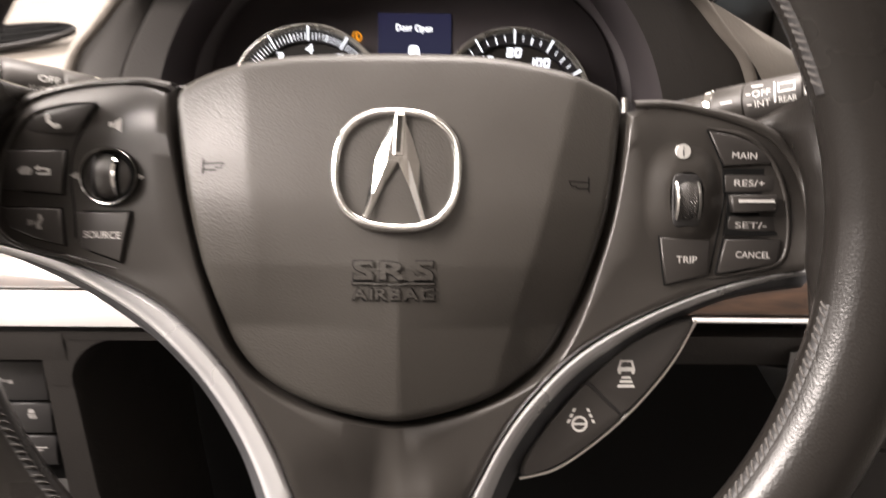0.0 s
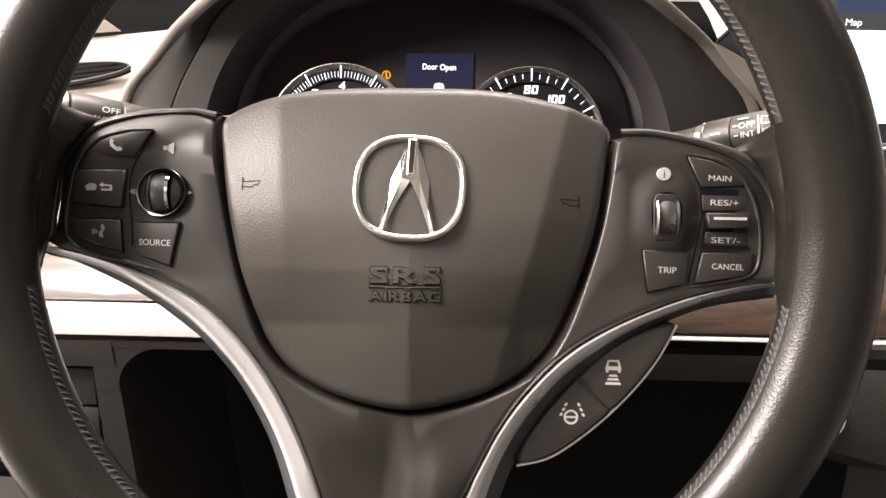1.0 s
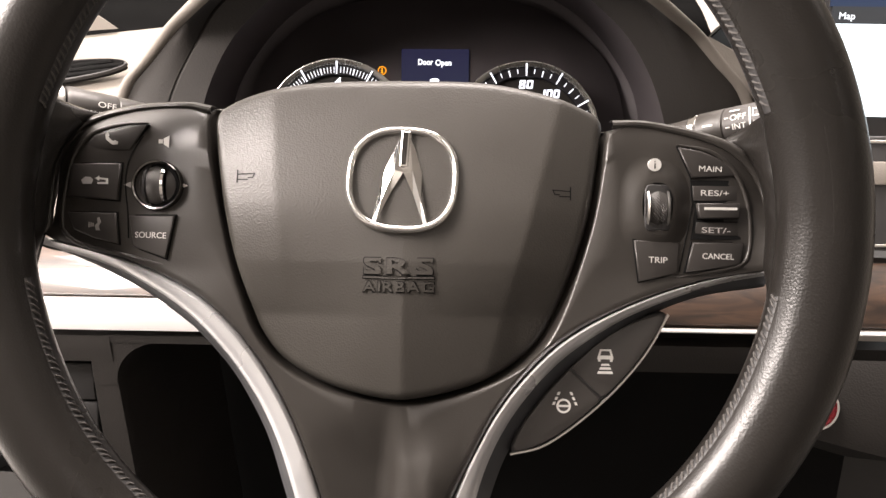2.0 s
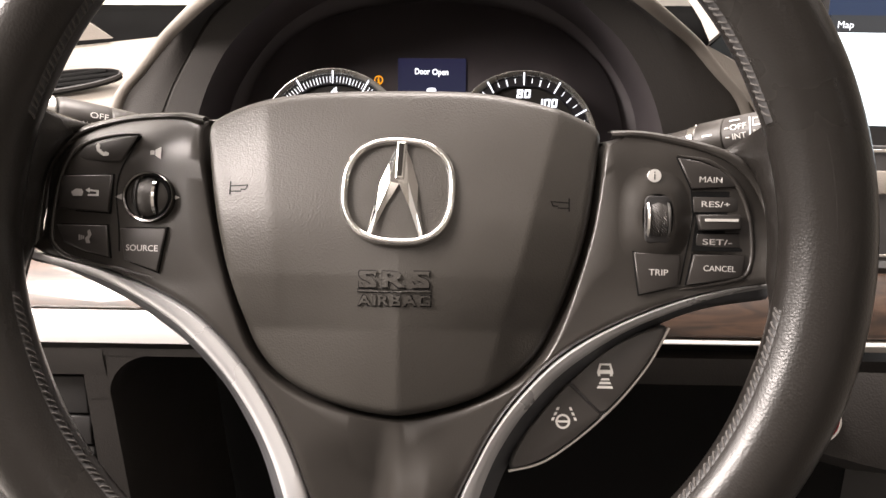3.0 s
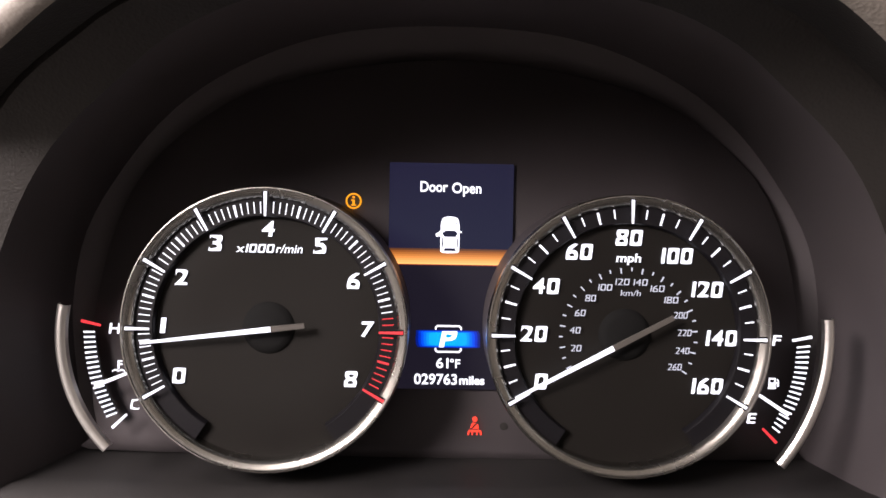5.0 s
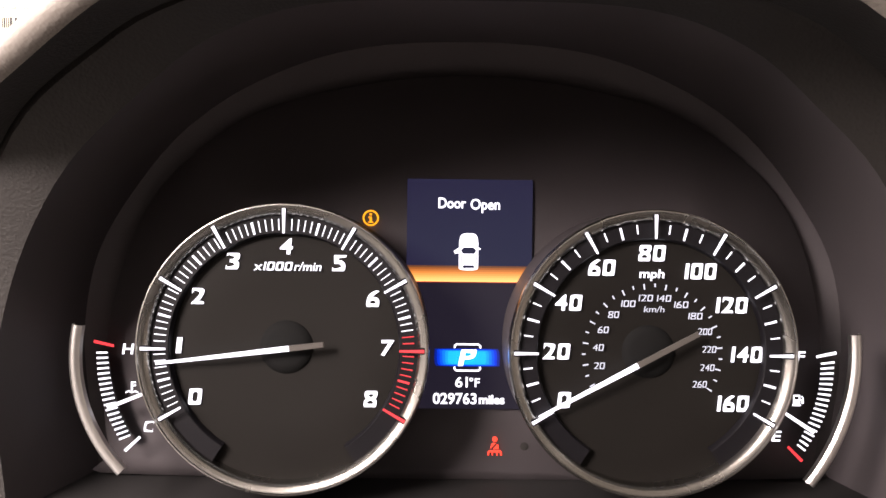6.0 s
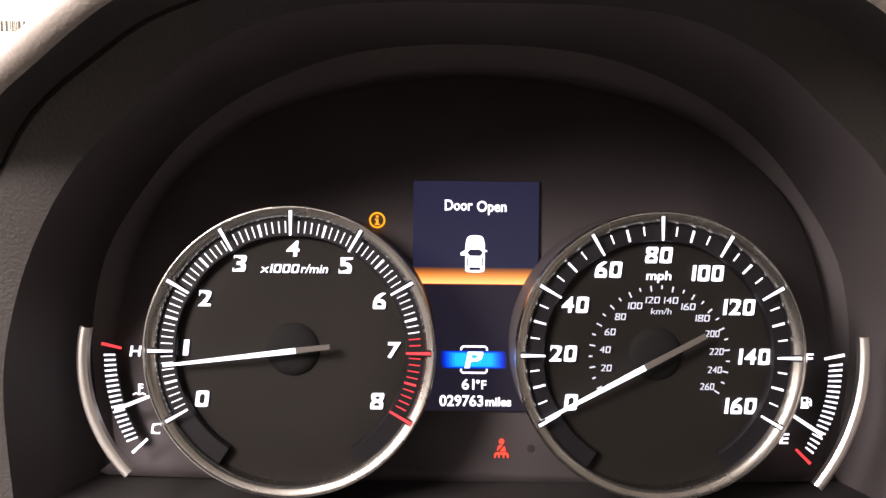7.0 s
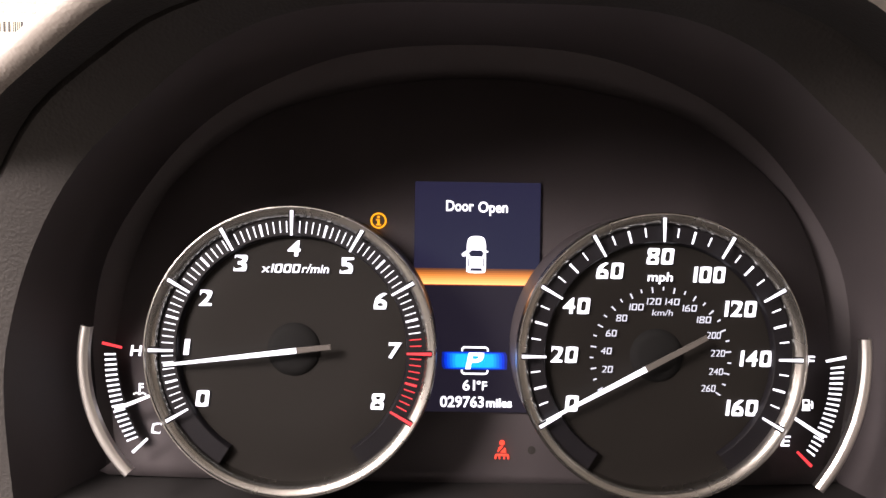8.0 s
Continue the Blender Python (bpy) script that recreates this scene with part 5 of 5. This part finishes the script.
def lower_panel():
    """Dark lower panel with a deep rounded knee recess, a switch well and the column."""
    p = base_empty("lower_panel", pose(-0.02, 0.43, 0.70), "dark brown lower dashboard panel with knee recess", "dashboard")
    inv = p.matrix_world.inverted()

    def L(rows):
        return [[inv @ Vector(q) for q in r] for r in rows]
    # header strip under the silver trim, rolling back into the recess
    for x0, x1 in ((-0.62, -0.222), (0.10, 0.34)):
        part("header", loft(L(strip_rows(x0, x1, ((0.432, 0.8085), (0.4212, 0.808), (0.4208, 0.803), (0.4212, 0.795), (0.4219, 0.789), (0.45, 0.788))))), LOWER, p)
    # rounded corner of the recess
    rows = []
    for k in range(9):
        a = radians(90 + 90 * k / 8)
        x, z = -0.190 + 0.030 * math.cos(a), 0.772 + 0.030 * math.sin(a)
        zz = max(z, 0.772)
        rows.append([(x - 0.006, 0.4225, zz + 0.004), (x - 0.002, 0.424, zz + 0.002), (x, 0.430, zz), (x + 0.002, 0.60, zz)])
    rows.append([(-0.224, 0.4225, 0.60), (-0.220, 0.424, 0.60), (-0.216, 0.430, 0.60), (-0.21, 0.60, 0.60)])
    rows.append([(-0.21, 0.4225, 0.42), (-0.206, 0.424, 0.42), (-0.202, 0.430, 0.42), (-0.2, 0.60, 0.42)])
    part("recess_rim", loft(L(rows)), LOWER, p)
    top = [[(-0.224, 0.46, 0.8125), (-0.11, 0.46, 0.8125)], [(-0.224, 0.4212, 0.8085), (-0.11, 0.4212, 0.8085)], [(-0.222, 0.4215, 0.803), (-0.12, 0.4215, 0.803)]]
    part("header_edge", loft(L(top)), LOWER, p)
    # near-black sheet: shade under the recess ceiling put into its colour
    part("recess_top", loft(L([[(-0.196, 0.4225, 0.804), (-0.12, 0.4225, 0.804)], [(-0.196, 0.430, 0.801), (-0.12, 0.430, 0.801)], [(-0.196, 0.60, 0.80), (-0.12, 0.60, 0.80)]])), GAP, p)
    arc = [(-0.190 + 0.032 * math.cos(radians(a)), 0.4222, 0.771 + 0.032 * math.sin(radians(a))) for a in range(90, 181, 6)]
    frame_ = [(x, 0.4219, 0.8075) if k < 8 else (-0.236, 0.4219, z) for k, (x, y, z) in enumerate(arc)]
    frame_[7] = frame_[8] = (-0.236, 0.4219, 0.8075)
    part("recess_corner", loft(L([frame_, arc])), LOWER, p)
    # near-black sheet standing in for the unlit depth of the recess
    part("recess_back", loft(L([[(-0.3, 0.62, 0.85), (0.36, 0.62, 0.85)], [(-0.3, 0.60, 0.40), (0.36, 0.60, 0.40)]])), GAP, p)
    part("side_post", loft(L([[(-0.240, 0.428, 0.798), (-0.237, 0.4225, 0.798), (-0.222, 0.4225, 0.798)], [(-0.241, 0.428, 0.70), (-0.238, 0.4225, 0.70), (-0.220, 0.4225, 0.70)], [(-0.241, 0.428, 0.42), (-0.238, 0.4225, 0.42), (-0.21, 0.424, 0.42)]])), LOWER, p)
    part("outer_panel", loft(L([[(-0.62, 0.424, 0.795), (-0.325, 0.424, 0.795)], [(-0.62, 0.424, 0.42), (-0.325, 0.424, 0.42)]])), LOWER, p)
    part("right_panel", loft(L([[(0.205, 0.418, 0.800), (0.24, 0.400, 0.812), (0.30, 0.385, 0.82), (0.40, 0.38, 0.83)], [(0.198, 0.402, 0.785), (0.23, 0.391, 0.785), (0.30, 0.37, 0.785), (0.40, 0.36, 0.785)], [(0.204, 0.395, 0.765), (0.24, 0.385, 0.76), (0.30, 0.365, 0.755), (0.40, 0.35, 0.75)], [(0.215, 0.41, 0.748), (0.25, 0.405, 0.74), (0.32, 0.40, 0.735), (0.40, 0.38, 0.73)], [(0.225, 0.50, 0.74), (0.26, 0.50, 0.735), (0.32, 0.50, 0.73), (0.40, 0.50, 0.72)]])), LOWER, p)
    return p


lower_panel()

# switch panel in its well
sw = base_empty("switch_panel", pose(-0.282, 0.428, 0.755, 84), "dark switch panel with small white symbols", "switch panel")
part("panel_well", plate([(p.x, p.y) for p in spline([(-40, -60, 0), (40, -60, 0), (42, -56, 0), (42, 34, 0), (38, 40, 0), (-38, 40, 0), (-42, 34, 0), (-42, -56, 0)], 60, True)], -12, -8), GAP, sw)
P_GLYPH = ([(-4.4, -2.2), (-3.6, -2.2), (-3.6, 2.2), (-4.4, 2.2)], [(-3.6, 1.5), (-1.9, 1.5), (-1.9, 2.2), (-3.6, 2.2)], [(-3.6, -0.2), (-1.9, -0.2), (-1.9, 0.4), (-3.6, 0.4)], [(-2.3, 0.2), (-1.6, 0.2), (-1.6, 1.7), (-2.3, 1.7)], [(-0.8, -0.8), (-0.2, -0.8), (-0.2, 0.8), (-0.8, 0.8)], [(0.6, -1.2), (1.2, -1.2), (1.2, 1.2), (0.6, 1.2)], [(2.0, -1.6), (4.4, -1.6), (4.4, 1.0), (2.0, 0.4)])
SKID_GLYPH = ([(-2.2, 0.6), (-1.4, 3.2), (1.4, 3.2), (2.2, 0.6)], [(-1.4, -3.4), (-0.6, -3.4), (-1.8, 0.0), (-2.6, 0.0)], [(-0.2, -3.4), (0.6, -3.4), (-0.6, 0.0), (-1.4, 0.0)], [(1.2, -3.4), (2.0, -3.4), (0.8, 0.0), (0.0, 0.0)], [(2.2, -3.0), (2.9, -3.0), (2.0, 0.0), (1.3, 0.0)])
LINE_GLYPH = ([(-3.6, -0.4), (3.6, -0.4), (3.6, 0.5), (-3.6, 0.5)], [(-2.6, -2.2), (0.4, -2.2), (0.4, -1.4), (-2.6, -1.4)])
for x0, x1, y0, y1, gx, gy, glyph in ((4, 39, -1, 26, 14, 12.5, P_GLYPH), (10, 39, -24, -3, 27, -10, SKID_GLYPH), (10, 39, -47, -26, 30, -34, LINE_GLYPH), (-36, 2, -1, 26, -20, 12, LINE_GLYPH), (-36, 8, -24, -3, -18, -12, LINE_GLYPH)):
    bt = part("switch", plate(rect(x0, y0, x1, y1), -10, -3, 1.4), DARK, sw)
    for pts in glyph:
        shape(pts, at_mm(gx, gy, -2.95), FAINT, bt, "symbol")

# start button
sb = base_empty("start_button", pose(0.2165, 0.3935, 0.784, 72, 0, -14), "red engine start button with bright ring", "push button")
part("button_ring", lathe([(15.5, -5), (15.5, 1.0), (14.6, 2.2), (13.4, 2.2), (12.8, 1.0), (12.8, -4)], 48), CHROME, sb, "bright ring")
part("button_cap", lathe([(0.001, 1.6), (9, 1.5), (11.6, 1.0), (12.6, 0.2), (12.8, -4)], 40), material("red_button", (0.22, 0.008, 0.016), 0.35, var=0.1), sb, "dark red cap")

# column cover
col = base_empty("column_cover", pose(-0.0185, 0.405, 0.862, 68), "dark plastic steering column cover", "column cover")
rows = []
for z, w, h, oy in ((70, 40, 34, 8), (40, 62, 44, 4), (0, 76, 50, 0), (-60, 80, 52, -10), (-150, 80, 52, -26)):
    rows.append([mm((w * abs(math.cos(a)) ** 0.7 * math.copysign(1, math.cos(a)), oy - 22 + h * abs(math.sin(a)) ** 0.7 * math.copysign(1, math.sin(a)), z)) for a in [2 * math.pi * i / 40 for i in range(40)]])
part("cover_shell", loft(rows, close=True, cap=True), DARK, col)
rows = []
for h, v in ((146, 63.5), (129, 66.8), (101, 75.5), (76, 82.0), (70, 82.4), (63, 79.5), (53, 70.5), (40, 52)):
    rows.append([mm((2.0 * k * 2, v - 0.001 * (4.0 * k) ** 2 - 16 * (abs(k) / 24) ** 6, h)) for k in range(-24, 25)])
part("upper_shell", loft(rows), SPOKE, col, "dark upper shell of the column cover")
part("hub_neck", lathe([(60, -30), (58, -20), (52, 10), (40, 30)], 40), DARK, col)

build_stalk("wiper_stalk", (0.089, 0.405, 0.9405), (0.124, 0.381, 0.954), "black wiper stalk with silver ring and white lettering", (("", 68, 40, 0.7, 5.0), ("OFF", 70, 62, 2.8, 7.8), ("INT", 70.4, 86, 2.8, 6.6), ("", 64.4, 62, 0.6, 2.0), ("", 64.8, 86, 0.6, 2.0), ("", 75.8, 66, 9.0, 0.7), ("", 80.5, 45, 0.6, 7.0), ("", 80.5, 66, 0.6, 7.0), ("", 77.2, 55, 4.4, 0.6), ("", 83.8, 55, 4.4, 0.6), ("REAR", 81, 84, 2.4, 7.4)), 0)
st = build_stalk("light_stalk", (-0.126, 0.405, 0.9435), (-0.161, 0.381, 0.957), "black light stalk with white lettering", (), 0)
for text, x, a, h, w in (("OFF", 68, -63, 2.9, 8.6), ("AUTO", 71, -90, 2.9, 11.0)):
    letters(text, h, Matrix.Translation(mm((x, 0, 0))) @ pose(0, 0, 0, a) @ at_mm(0, 0, knob_radius(a), 0, 0, 180), PRINT, st[1], width=w)

# ---------------------------------------------------------------- cabin and showroom
def wall(name, x0, x1, y0, y1, z0, z1, mat, label, category):
    bm = bmesh.new()
    bmesh.ops.create_cube(bm, size=1.0)
    bm.transform(Matrix.Diagonal((x1 - x0, y1 - y0, z1 - z0, 1)))
    bmesh.ops.bevel(bm, geom=list(bm.edges), offset=min(0.02, 0.2 * min(x1 - x0, y1 - y0, z1 - z0)), segments=2, affect="EDGES")
    ob = finish(name, bm, mat)
    ob.location = ((x0 + x1) / 2, (y0 + y1) / 2, (z0 + z1) / 2)
    return tagged(ob, label, category, "", "structure")


PAINT = material("wall_paint", (0.72, 0.70, 0.66), 0.8, var=0.04, stain=1.5, bump=0.1, scale=60)
CONCRETE = material("showroom_floor", (0.42, 0.41, 0.39), 0.35, var=0.1, stain=2, bump=0.05, scale=40)
BLOCKER_GREY = material("blocker_grey", (0.13, 0.12, 0.11), 0.9, bump=0.3, scale=900)
HEADLINER = material("headliner", (0.42, 0.40, 0.37), 0.9, bump=0.3, scale=900)
CARPET = material("carpet", (0.03, 0.028, 0.026), 0.95, bump=0.6, scale=900)
wall("ground", -9, 9, -7, 11, -0.1, 0.0, CONCRETE, "smooth pale showroom floor", "floor")
wall("ceiling", -9, 9, -7, 11, 4.0, 4.1, PAINT, "plain white showroom ceiling", "ceiling")
wall("wall_north", -9, 9, 11, 11.2, 0, 4, PAINT, "plain pale showroom wall", "wall")
wall("wall_south", -9, 9, -7.2, -7, 0, 4, PAINT, "plain pale showroom wall", "wall")
wall("wall_west", -9.2, -9, -7, 11, 0, 4, PAINT, "plain pale showroom wall", "wall")
wall("wall_east", 9, 9.2, -7, 11, 0, 4, PAINT, "plain pale showroom wall", "wall")
wall("cabin_floor", -0.78, 0.9, -1.4, 0.9, 0.36, 0.42, CARPET, "dark carpeted car floor", "car floor")
# unseen roof pieces; the opening between them is added to let lamp light in
wall("cabin_roof", -0.62, 1.1, -0.15, 0.25, 1.55, 1.6, HEADLINER, "unseen pale cloth headliner before an opening added for light", "headliner")
wall("cabin_roof_rear", -0.62, 1.1, -1.6, -0.75, 1.55, 1.6, HEADLINER, "unseen pale cloth headliner behind an opening added for light", "headliner")
wall("roof_side", -0.62, -0.45, -0.75, -0.15, 1.55, 1.6, HEADLINER, "unseen pale cloth headliner beside an opening added for light", "headliner")
# unseen panel added to cut light from behind and darken reflections
wall("cabin_rear", -0.5, 0.95, -0.95, -0.88, 0.36, 1.5, BLOCKER_GREY, "unseen grey panel closing the cabin, added to block light from behind", "cabin trim")
wall("firewall", -0.80, 1.2, 0.90, 0.95, 0.36, 0.93, DARK, "dark bulkhead below the windscreen", "bulkhead")
slab("windscreen_base", [[(-0.8, 0.795, 0.950), (1.0, 0.795, 0.950)], [(-0.8, 0.83, 0.958), (1.0, 0.83, 0.958)], [(-0.8, 0.88, 0.9765), (1.0, 0.88, 0.9765)], [(-0.8, 0.94, 0.9755), (1.0, 0.94, 0.9755)], [(-0.8, 1.03, 0.975), (1.0, 1.03, 0.975)]], MATTE, "black band along the base of the windscreen", "windscreen base", "structure")
slab("a_pillar", [[(-0.60, 0.64, 0.955), (-0.50, 0.69, 0.955), (-0.33, 0.752, 0.963), (-0.36, 0.80, 0.963)], [(-0.60, 0.64, 0.99), (-0.50, 0.69, 0.99), (-0.365, 0.750, 0.987), (-0.39, 0.79, 0.99)], [(-0.61, 0.60, 1.06), (-0.54, 0.64, 1.06), (-0.47, 0.72, 1.06), (-0.48, 0.76, 1.06)], [(-0.64, 0.28, 1.50), (-0.60, 0.30, 1.50), (-0.56, 0.34, 1.50), (-0.56, 0.37, 1.50)]], DASH, "beige windscreen pillar trim", "pillar trim")
slab("door_panel", [[(0.95, -0.8, 0.45), (0.95, 0.8, 0.45)], [(0.93, -0.8, 0.95), (0.93, 0.8, 0.95)]], DASH, "beige trim of the far door", "door panel")

# papers behind the windscreen with printed bars
pap = base_empty("window_sheet", pose(-0.45, 1.0, 0.995, 80, 0, 0), "cream paper sheet with printed bars inside the windscreen", "paper sheet")
part("paper", plate([(-160, -19), (150, -19), (150, 120), (-160, 120)], -0.5, 0.0), material("cream_paper", (0.82, 0.78, 0.62), 0.8, var=0.03), pap, smooth=False)
INK = material("printing_ink", (0.05, 0.05, 0.05), 0.7)
x = -20.0
while x < 74:
    w = random.choice((0.8, 1.3, 2.2))
    part("printed_bar", plate(rect(x, 16, x + w, 25), 0.1, 0.4), INK, pap, smooth=False)
    x += w + random.choice((0.8, 1.2, 2.0))
x = 80.0
while x < 125:
    w = random.choice((0.8, 1.3))
    part("printed_bar", plate(rect(x, 9, x + w, 16), 0.1, 0.4), FAINT, pap, smooth=False)
    x += w + random.choice((1.2, 2.0, 3.0))
for y in (32, 40, 52):
    x = 20.0
    while x < 130:
        w = random.uniform(4, 9)
        part("printed_line", plate(rect(x, y, x + w, y + 2.6), 0.1, 0.4), FAINT, pap, smooth=False)
        x += w + 3

# black board with white marks, seen through the windscreen
sign = base_empty("display_board", pose(2.3, 4.0, 0.0, 90), "black display board with white marks on the showroom floor", "display board")
part("board", plate(rect(-730, 0, 900, 1065), -60, 0, 8), DARK, sign)
for pts in ([(-690, 995), (-672, 990), (-605, 893), (-628, 893)], [(-548, 1061), (-501, 1061), (-428, 920), (-470, 916)], [(-690, 1018), (-590, 1020), (-590, 1030), (-690, 1027)]):
    part("white_mark", plate(pts, 0, 3), PRINT, sign, smooth=False)
part("white_disc", plate(circle(-393, 1004, 48, 28, 33), 0, 3), PRINT, sign, smooth=False)
part("pale_top", plate(rect(-745, 1066, -300, 1096), -40, -2, 4), material("pale_board_edge", (0.7, 0.72, 0.62), 0.6, var=0.15, stain=9), sign)
mark = base_empty("showroom_marker", pose(1.53, 3.95, 0.0, 90), "small red and white marker on a thin post beside the board", "marker")
part("post", plate(rect(-6, 0, 6, 860), -8, 0, 2), DARK, mark)
part("white_plate", plate(circle(0, 925, 55, 28, 62), -10, -4, 2), PRINT, mark)
part("red_plate", plate([(p.x, p.y) for p in spline([(-26, 940, 0), (0, 945, 0), (34, 895, 0), (24, 880, 0), (-6, 905, 0)], 24, True)], -4, 2, 1), material("red_enamel", (0.5, 0.03, 0.04), 0.4, var=0.05), mark)
